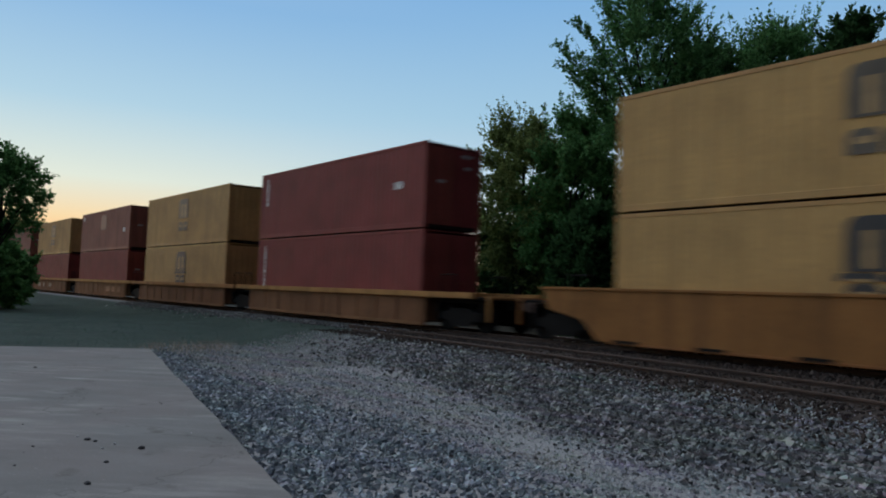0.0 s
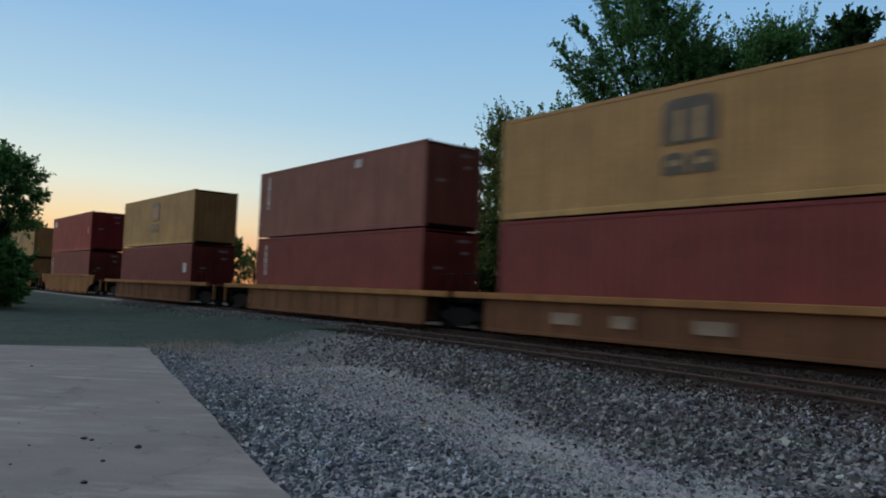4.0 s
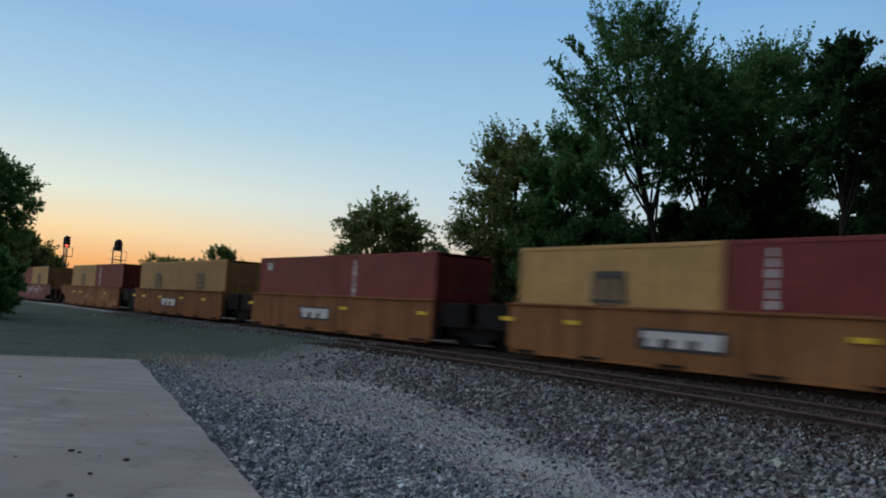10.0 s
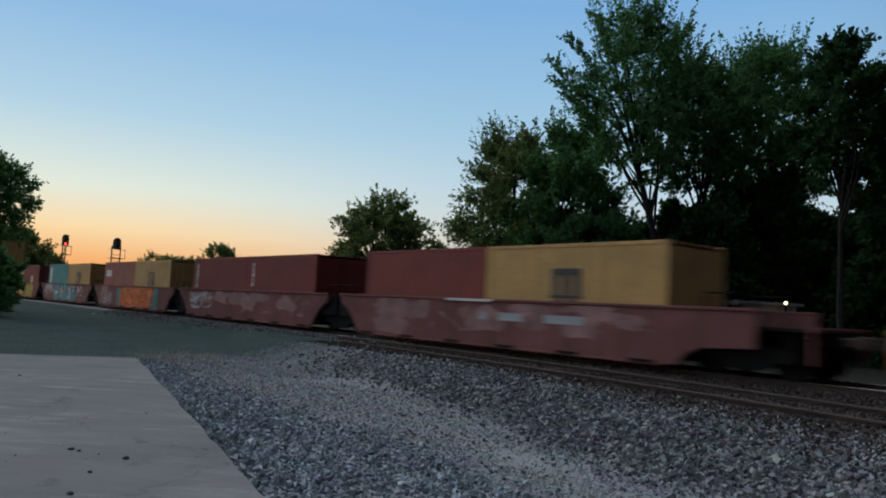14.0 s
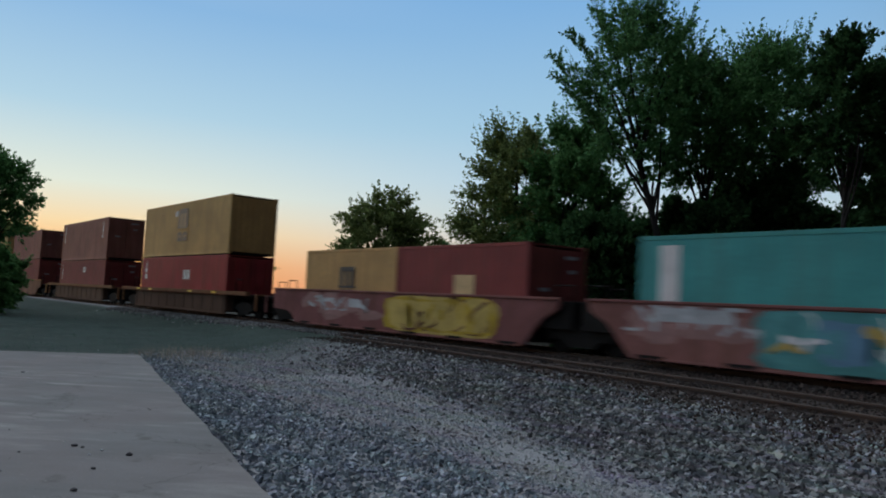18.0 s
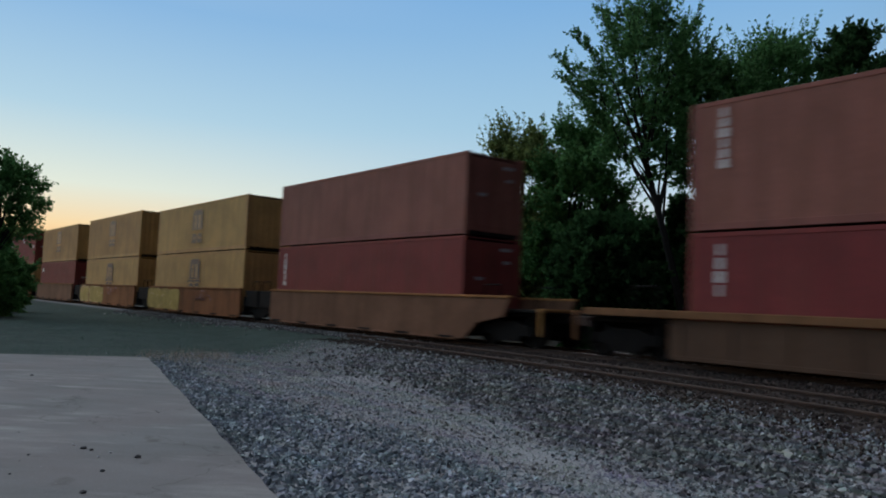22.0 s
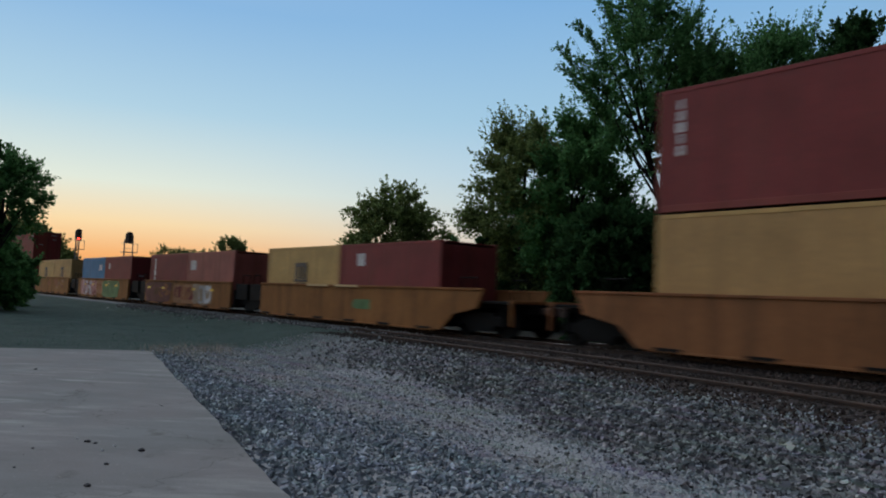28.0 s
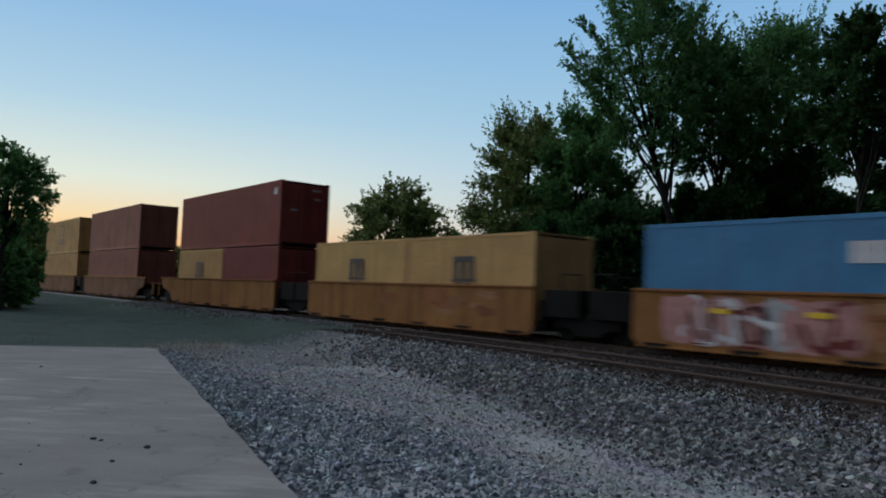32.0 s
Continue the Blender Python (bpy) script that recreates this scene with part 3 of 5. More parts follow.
def container(u, base, length, tall, skin, doors_lead):
    """A steel shipping container; its origin is the middle of its base. doors_lead: the doors face +x."""
    word = {12.19: "forty-foot", 6.06: "twenty-foot"}[length]
    c = tagged(empty("shipping_container"), f"{COLOUR_WORDS[skin.name]} {word} corrugated steel shipping container on the train", "container", "shipping containers")
    h, w, e = length / 2, 1.219, 0.16
    for sx in (-1, 1):
        for sy in (-1, 1):
            piece("corner_post", shared("corner_post" if tall == HIGH else "corner_post_low", skin, lambda: boxes((-0.08, 0.08, -0.07, 0.07, 0.1, tall - 0.1))), c, pose(sx * (h - 0.08), sy * (w - 0.07), 0))
            for z in (0.059, tall - 0.059):
                piece("corner_casting", shared("corner_casting", skin, casting), c, pose(sx * (h - 0.089), sy * (w - 0.081), z))
    for sy, turn in ((-1, 0), (1, 180)):
        piece("side_panel", shared(("side_panel", length, tall), skin, lambda: corrugated(length - 2 * e, 0.15, tall - 0.09)), c, pose(0, sy * (w - 0.012), 0, 0, 0, turn))
        piece("top_rail", shared(("top_rail", length), skin, lambda: boxes((-h + 0.17, h - 0.17, -0.03, 0.03, -0.1, 0.0), bevel=0.008)), c, pose(0, sy * (w - 0.035), tall - 0.008))
        piece("bottom_rail", shared(("bottom_rail", length), skin, lambda: boxes((-h + 0.17, h - 0.17, -0.03, 0.03, 0.0, 0.16), bevel=0.008)), c, pose(0, sy * (w - 0.034), 0.01))
    piece("roof", shared(("roof", length), skin, lambda: boxes((-h + 0.05, h - 0.05, -w + 0.06, w - 0.06, -0.05, -0.015))), c, pose(0, 0, tall))
    piece("floor", shared(("floor", length), STEEL_DARK, lambda: boxes((-h + 0.05, h - 0.05, -w + 0.06, w - 0.06, 0.03, 0.14))), c)
    lead = 1 if doors_lead else -1
    turn = 90 if doors_lead else -90
    piece("end_wall", shared(("end_wall", tall), skin, lambda: corrugated(2 * w - 0.3, 0.12, tall - 0.12)), c, pose(-lead * (h - 0.03), 0, 0, 0, 0, -turn))
    for sy in (-1, 1):
        door = piece("door", shared(("door", tall), skin, lambda: boxes((-0.03, 0.03, -0.53, 0.53, 0.14, tall - 0.13), (0.03, 0.045, -0.48, 0.48, 0.3, tall - 0.3), bevel=0.006)), c, pose(lead * (h - 0.06), sy * 0.54, 0, 0, 0, 0 if doors_lead else 180))
        for q in (-0.26, 0.22):
            piece("lock_rod", shared(("lock_rod", tall), skin, lambda: rod(bmesh.new(), (0, 0, 0.16), (0, 0, tall - 0.15), 0.02, 6)), door, pose(0.062, q, 0))
        piece("handle", shared("handle", skin, lambda: boxes((0, 0.025, -0.2, 0.2, -0.02, 0.02), bevel=0.004)), door, pose(0.075, -0.02, 1.15))
    MOVERS.append((c, u, base))
    return c


def mark(parent, cx, cz, w, h, material, y=-1.219, name="marking", slant=0.0):
    """A thin painted bar on the near side of a thing."""
    bm = prism(bmesh.new(), [(-w / 2, -h / 2), (w / 2, -h / 2), (w / 2 + slant, h / 2), (-w / 2 + slant, h / 2)], -0.006, 0.0)
    return part(name, bm, material, parent, "", pose(cx, y - 0.002, cz))


def shoulders(w, h, r):
    """Outline of a bar with rounded upper corners, its foot on z = 0."""
    arc = [(math.cos(a), math.sin(a)) for a in np.linspace(0, math.pi / 2, 5)]
    return [(-w / 2, 0.0), (w / 2, 0.0)] + [(w / 2 - r + r * x, h - r + r * z) for x, z in arc] + [(-w / 2 + r - r * x, h - r + r * z) for x, z in reversed(arc)]


def big_logo(c, tall, wave=False, ink=None):
    """Plain dark shapes: a round-shouldered block with two slits, and two rounded blocks below."""
    z, ink = tall - 0.35, ink or (MARK_DARK if wave else MARK_FADED)
    part("logo_shape", prism(bmesh.new(), shoulders(1.4, 1.06, 0.26), -0.006, 0.0), ink, c, "", pose(0, -1.221, z - 1.06))
    if ink is MARK_GREEN:
        return
    for x in (-0.26, 0.26):
        mark(c, x, z - 0.64, 0.2, 0.72, MARK_OCHRE, -1.2255, name="logo_shape")
    if wave:
        for x in (-0.44, 0.44):
            part("logo_shape", prism(bmesh.new(), shoulders(0.86, 0.16, 0.15), -0.006, 0.0), ink, c, "", pose(x, -1.221, z - 1.24))
            mark(c, x, z - 1.22, 0.5, 0.05, MARK_OCHRE, -1.2255, name="logo_shape")
    for x in (-0.37, 0.37):
        part("logo_shape", prism(bmesh.new(), shoulders(0.64, 0.5, 0.2), -0.006, 0.0), ink, c, "", pose(x, -1.221, z - 1.77))
        mark(c, x, z - 1.5, 0.3, 0.14, MARK_OCHRE, -1.2255, name="logo_shape")


def small_logo(c, tall):
    """The same plain shapes, smaller."""
    z = tall - 0.66
    mark(c, 0.0, z - 0.08, 0.98, 0.16, MARK_DARK, name="logo_shape")
    for x in (-0.38, 0.0, 0.38):
        mark(c, x, z - 0.42, 0.22, 0.54, MARK_DARK, name="logo_shape")
    mark(c, 0.0, z - 0.74, 1.12, 0.09, MARK_DARK, name="logo_shape")
    for x in (-0.22, 0.22):
        mark(c, x, z - 0.90, 0.32, 0.16, MARK_DARK, name="logo_shape")


def column_text(c, cx, top, n, size=0.15, wide=0.18):
    """Unreadable white letters stacked in a column."""
    for k in range(n):
        mark(c, cx, top - k * size * 1.35, wide * (0.75 + 0.25 * ((k * 7) % 3 - 1)), size * 1.12, MARK_WHITE, name="lettering")


def white_block(c, cx, cz, w=0.95, h=0.42):
    for k in range(3):
        mark(c, cx + (k - 1) * w * 0.34, cz, w * 0.27, h, MARK_WHITE, name="lettering")


def end_marks(c, length, tall, lead=1):
    """Small white figures on the leading end."""
    for k, (y, z, w) in enumerate(((0.55, tall - 0.35, 0.5), (0.6, tall - 0.75, 0.3), (-0.55, tall - 1.3, 0.34))):
        part("lettering", boxes((0.0, 0.006, -w / 2, w / 2, -0.05, 0.05)), MARK_GREYED, c, "", pose(length / 2 + 0.018, y, z))


# bogies

def side_frame():
    bm = bmesh.new()
    prism(bm, [(-1.12, 0.36), (-1.12, 0.56), (-0.72, 0.60), (-0.42, 0.72), (0.42, 0.72), (0.72, 0.60), (1.12, 0.56), (1.12, 0.36), (0.66, 0.34), (0.4, 0.16), (-0.4, 0.16), (-0.66, 0.34)], -0.07, 0.07)
    return bm


def wheelset():
    bm = bmesh.new()
    rod(bm, (0, -1.02, 0), (0, 1.02, 0), 0.07, 10)
    for s in (-1, 1):
        rod(bm, (0, s * 0.69, 0), (0, s * 0.82, 0), 0.425, 28)
        rod(bm, (0, s * 0.66, 0), (0, s * 0.69, 0), 0.452, 28)
        rod(bm, (0, s * 0.82, 0), (0, s * 0.86, 0), 0.14, 14)
        for k in range(4):
            a = k * math.pi / 2
            box(bm, 0.25 * math.cos(a) - 0.05, 0.25 * math.cos(a) + 0.05, s * 0.83 - 0.012, s * 0.83 + 0.012, 0.25 * math.sin(a) - 0.05, 0.25 * math.sin(a) + 0.05)
    return bm


def bogie(car, x, u):
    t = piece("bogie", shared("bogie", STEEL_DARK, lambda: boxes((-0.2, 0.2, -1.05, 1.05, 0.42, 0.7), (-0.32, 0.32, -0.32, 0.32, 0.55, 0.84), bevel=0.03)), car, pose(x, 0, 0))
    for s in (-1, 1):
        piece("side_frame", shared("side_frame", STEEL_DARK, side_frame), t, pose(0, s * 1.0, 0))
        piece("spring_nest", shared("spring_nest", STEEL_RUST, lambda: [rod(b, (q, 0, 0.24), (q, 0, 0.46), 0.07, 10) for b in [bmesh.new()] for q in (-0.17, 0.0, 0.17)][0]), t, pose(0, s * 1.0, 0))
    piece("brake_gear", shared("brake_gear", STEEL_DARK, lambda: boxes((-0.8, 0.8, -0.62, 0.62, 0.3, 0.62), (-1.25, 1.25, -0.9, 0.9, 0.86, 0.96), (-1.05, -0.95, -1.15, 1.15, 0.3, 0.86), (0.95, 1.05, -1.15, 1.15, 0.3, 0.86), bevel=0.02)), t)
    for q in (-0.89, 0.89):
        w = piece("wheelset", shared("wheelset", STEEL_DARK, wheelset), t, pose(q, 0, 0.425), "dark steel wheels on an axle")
        WHEELSETS.append((w, q, u + x + q))


def side_b(front, rear, cut=False):
    """Deep side plate: upright where units share a bogie, swept up to the coupler elsewhere."""
    ends = []
    for coupled in (front, rear):
        ends.append([(6.45, 0.12), (6.75, 0.4), (7.1, 0.54), (8.3, 0.6), (8.35, 1.36)] if coupled and cut else [(6.45, 0.12), (7.0, 0.62), (8.1, 0.84), (8.35, 1.36)] if coupled else [(6.2, 0.12), (6.45, 0.42), (6.85, 0.85), (7.35, 1.1), (7.45, 1.36)] if cut else [(6.12, 0.12), (6.28, 0.28), (6.28, 1.36)])
    bm = bmesh.new()
    prism(bm, ends[0] + [(-x, z) for x, z in reversed(ends[1])], -0.05, 0.05)
    return bm


def well_car(u, style, skin, lip, front, rear):
    """A well car unit. front / rear: True where a coupler follows, False where the next unit shares the bogie (the rear one is built here)."""
    words = {"ribbed": "ribbed-sided well car", "deep": "deep-sided well car"}[style]
    tone = {CAR_TAN.name: "tan", CAR_BROWN.name: "rusty brown", CAR_ORANGE.name: "rusty orange", CAR_AMBER.name: "amber yellow", CAR_PINK.name: "faded red", CAR_GREY.name: "dull grey-brown", CAR_RUST.name: "dull rust-brown"}[skin.name]
    c = tagged(empty("well_car"), f"{tone} {words}, carrying stacked containers", "rail car", "well cars of the freight train")
    over = 7.45 if skin is CAR_PINK else 6.28
    for s, turn in ((-1, 0), (1, 180)):
        if style == "ribbed":
            piece("side_sill", shared("side_sill", skin, lambda: boxes((-6.5, 6.5, -0.03, 0.03, 0.12, 1.0))), c, pose(0, s * 1.33, 0))
            piece("top_chord", shared(("top_chord", front, rear), lip, lambda: boxes((-8.9 if rear else -7.75, 8.9 if front else 7.75, -0.11, 0.11, 1.02, 1.2), bevel=0.015)), c, pose(0, s * 1.38, 0), "worn tan ledge")
            piece("bottom_chord", shared("bottom_chord", skin, lambda: boxes((-6.4, 6.4, -0.06, 0.06, 0.1, 0.2), bevel=0.01)), c, pose(0, s * 1.345, 0))
            for k in range(11):
                piece("rib", shared("rib", skin, lambda: boxes((-0.04, 0.04, -0.03, 0.0, 0.2, 1.02), bevel=0.008)), c, pose(-6.2 + k * 1.24, s * 1.36, 0, 0, 0, turn))
        else:
            piece("side_sill", shared(("side_sill", front, rear), skin, lambda: side_b(front, rear, skin is CAR_PINK)), c, pose(0, s * 1.36, 0))
            piece("top_lip", shared(("top_lip", front, rear), lip, lambda: boxes((-8.35 if rear else -over, 8.35 if front else over, -0.08, 0.08, 1.36, 1.43), bevel=0.012)), c, pose(0, s * 1.38, 0))
            piece("bottom_lip", shared("bottom_lip", skin, lambda: boxes((-6.1, 6.1, -0.08, 0.05, 0.07, 0.13), bevel=0.01)), c, pose(0, s * 1.38, 0, 0, 0, turn))
            for k in range(6):
                piece("bracket", shared("bracket", STEEL_DARK, lambda: boxes((-0.35, 0.35, -0.03, 0.03, 0.075, 0.18), bevel=0.01)), c, pose(-5.6 + k * 2.24, s * 1.43, 0))
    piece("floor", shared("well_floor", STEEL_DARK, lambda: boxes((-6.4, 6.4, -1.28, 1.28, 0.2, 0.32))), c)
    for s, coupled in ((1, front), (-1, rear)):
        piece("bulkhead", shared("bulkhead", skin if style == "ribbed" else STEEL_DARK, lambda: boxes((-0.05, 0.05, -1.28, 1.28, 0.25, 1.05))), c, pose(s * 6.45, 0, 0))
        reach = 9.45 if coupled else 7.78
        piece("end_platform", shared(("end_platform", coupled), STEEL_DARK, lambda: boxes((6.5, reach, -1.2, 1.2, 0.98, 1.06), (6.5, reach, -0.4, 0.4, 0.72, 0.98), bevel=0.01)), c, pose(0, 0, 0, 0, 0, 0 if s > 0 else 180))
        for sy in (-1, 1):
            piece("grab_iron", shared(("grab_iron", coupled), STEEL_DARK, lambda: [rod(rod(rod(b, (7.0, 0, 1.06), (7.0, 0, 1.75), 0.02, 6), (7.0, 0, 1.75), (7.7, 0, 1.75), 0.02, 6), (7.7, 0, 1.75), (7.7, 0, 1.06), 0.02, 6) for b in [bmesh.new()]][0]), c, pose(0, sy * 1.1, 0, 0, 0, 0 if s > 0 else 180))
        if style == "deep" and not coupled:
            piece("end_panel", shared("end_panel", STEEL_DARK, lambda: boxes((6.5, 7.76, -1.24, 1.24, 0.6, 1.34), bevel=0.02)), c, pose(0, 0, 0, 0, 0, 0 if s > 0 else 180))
        if coupled:
            piece("coupler", shared("coupler", STEEL_RUST, lambda: boxes((9.4, 9.98, -0.09, 0.09, 0.72, 0.92), (9.8, 10.0, -0.18, 0.18, 0.68, 0.96), bevel=0.03)), c, pose(0, 0, 0, 0, 0, 0 if s > 0 else 180))
            piece("brake_step", shared("brake_step", lip, lambda: boxes((9.3, 9.45, -1.25, 1.25, 1.0, 1.1), (9.35, 9.42, -1.25, -1.15, 0.35, 1.0), (9.35, 9.42, 1.15, 1.25, 0.35, 1.0), bevel=0.008)), c, pose(0, 0, 0, 0, 0, 0 if s > 0 else 180))
        if coupled or s < 0:
            bogie(c, s * 7.92, u)
    MOVERS.append((c, u, 0.0))
    return c


def blob(rnd, cx, cz, w, h, rough=0.16, n=18, square=0.5):
    """A wobbly closed outline."""
    pts = []
    p1, p2, p3 = [rnd.uniform(0, 6.28) for _ in range(3)]
    for k in range(n):
        a = 2 * math.pi * k / n
        r = 1 / (abs(math.cos(a)) ** (2 / (1 - square + 0.2)) + abs(math.sin(a)) ** (2 / (1 - square + 0.2))) ** ((1 - square + 0.2) / 2)
        r *= 1 + rough * (0.55 * math.sin(2 * a + p1) + 0.5 * math.sin(3 * a + p2) + 0.35 * math.sin(5 * a + p3)) + rnd.uniform(-rough, rough) * 0.3
        pts.append((cx + w / 2 * r * math.cos(a), min(1.34, max(0.15, cz + h / 2 * r * math.sin(a)))))
    return pts


def graffiti(car, spots, seed):
    """Spray-paint shapes on the near side: (colour, x, z, width, height), later ones on top."""
    rnd = random.Random(seed)
    for k, (tone, x, z, w, h) in enumerate(spots):
        y = -1.413 - 0.004 * (k + 1)
        part("graffiti", prism(bmesh.new(), blob(rnd, x, z, w, h, 0.055, 32, 0.95), y - 0.003, y), SPRAY[tone], car, f"{tone} spray-paint shape")


def letters(car, x0, x1, fills, edge, seed, z0=0.18, z1=1.3, layer=0):
    """A row of fat unreadable spray-paint shapes with outlines and shading."""
    rnd = random.Random(seed)
    n = len(fills)
    w = (x1 - x0) / n
    y = -1.413 - 0.004 * layer
    for k, tone in enumerate(fills):
        cx, cz, h = x0 + (k + 0.5) * w, (z0 + z1) / 2 + rnd.uniform(-0.04, 0.04), (z1 - z0) * rnd.uniform(0.85, 1.0)
        part("graffiti", prism(bmesh.new(), blob(rnd, cx, cz, w * 1.45, h, 0.10, 16, 0.85), y - 0.004, y), SPRAY[edge], car, f"{edge} spray-paint outline")
        part("graffiti", prism(bmesh.new(), blob(rnd, cx, cz, w * 1.12, h * 0.88, 0.13, 16, 0.8), y - 0.008, y - 0.004), SPRAY[tone], car, f"{tone} spray-paint letter shape")
        for _ in range(3):
            q, lean, sw = cx + rnd.uniform(-0.38, 0.38) * w, rnd.uniform(-0.3, 0.3), rnd.uniform(0.05, 0.1)
            za, zb = max(0.16, cz - h * rnd.uniform(0.1, 0.42)), min(1.33, cz + h * rnd.uniform(0.1, 0.42))
            part("graffiti", prism(bmesh.new(), [(q - sw, za), (q + sw, za), (q + lean + sw, zb), (q + lean - sw, zb)], y - 0.012, y - 0.008), SPRAY[edge], car, f"{edge} spray-paint stroke")


def scrawl(car, tone, x0, x1, z0, z1, n, seed, layer=9, wide=0.05):
    """Loose sprayed lines wandering over the near side."""
    rnd = random.Random(seed)
    bm = bmesh.new()
    y = -1.413 - 0.004 * layer
    for _ in range(n):
        p = Vector((rnd.uniform(x0, x1), rnd.uniform(z0, z1)))
        a, w = rnd.uniform(0, 6.28), wide * rnd.uniform(0.5, 1.4)
        old = None
        for k in range(rnd.randint(4, 9)):
            d = Vector((math.cos(a), math.sin(a) * 0.8))
            q = Vector((-d.y, d.x)) * w * (1.0 if 0 < k else 0.5)
            pair = [bm.verts.new((c.x, y, min(1.33, max(0.16, c.y)))) for c in (p - q, p + q)]
            if old:
                bm.faces.new((old[0], pair[0], pair[1], old[1]))
            old = pair
            p = p + d * rnd.uniform(0.08, 0.24)
            p = Vector((min(x1, max(x0, p.x)), min(z1, max(z0, p.y))))
            a += rnd.uniform(-0.9, 0.9)
    tagged(part("graffiti", bm, SPRAY[tone], car), f"{tone} sprayed scrawl", kind="stuff")


def patches(car, tones, x0, x1, z0, z1, n, seed, layer=0, size=0.8):
    """Uneven bleached and overpainted patches on the near side."""
    rnd = random.Random(seed)
    for k in range(n):
        w = size * rnd.uniform(0.5, 1.6)
        y = -1.414 - 0.004 * layer - 0.0006 * k
        part("paint_patch", prism(bmesh.new(), blob(rnd, rnd.uniform(x0 + w / 2, x1 - w / 2), rnd.uniform(z0, z1), w, w * rnd.uniform(0.25, 0.55), 0.3, 14), y - 0.0003, y), SPRAY[rnd.choice(tones)], car)


def plate(car, x):
    """Black panel with plain white blocks."""
    mark(car, x, 0.72, 2.3, 0.5, MARK_DARK, -1.414, "number_board")
    mark(car, x, 0.82, 2.0, 0.16, MARK_WHITE, -1.424, "lettering", 0.03)
    for q, w in ((-0.7, 0.34), (-0.02, 0.36), (0.7, 0.56)):
        mark(car, x + q, 0.645, w, 0.19, MARK_WHITE, -1.424, "lettering", 0.03)


def reflectors(car, spots, z=0.98):
    for x in spots:
        mark(car, x, z, 0.46, 0.11, MARK_YELLOW, -1.452, "reflector")


def load(u, boxes_low, box_high=None):
    """Containers in the well, trailing one first, then the one on top. Each: (length, height, paint, doors_lead)."""
    out = []
    if len(boxes_low) == 1:
        length, tall, skin, dl = boxes_low[0]
        out.append(container(u, BASE, length, tall, skin, dl))
    else:
        for s, (length, tall, skin, dl) in zip((-1, 1), boxes_low):
            out.append(container(u + s * 3.065, BASE, length, tall, skin, dl))
    if box_high:
        length, tall, skin, dl = box_high
        out.append(container(u, BASE + max(b[1] for b in boxes_low) + 0.04, length, tall, skin, dl))
    return out


def forty(skin, tall=HIGH, dl=True):
    return (12.19, tall, skin, dl)


def twenty(skin, dl=True):
    return (6.06, STD, skin, dl)


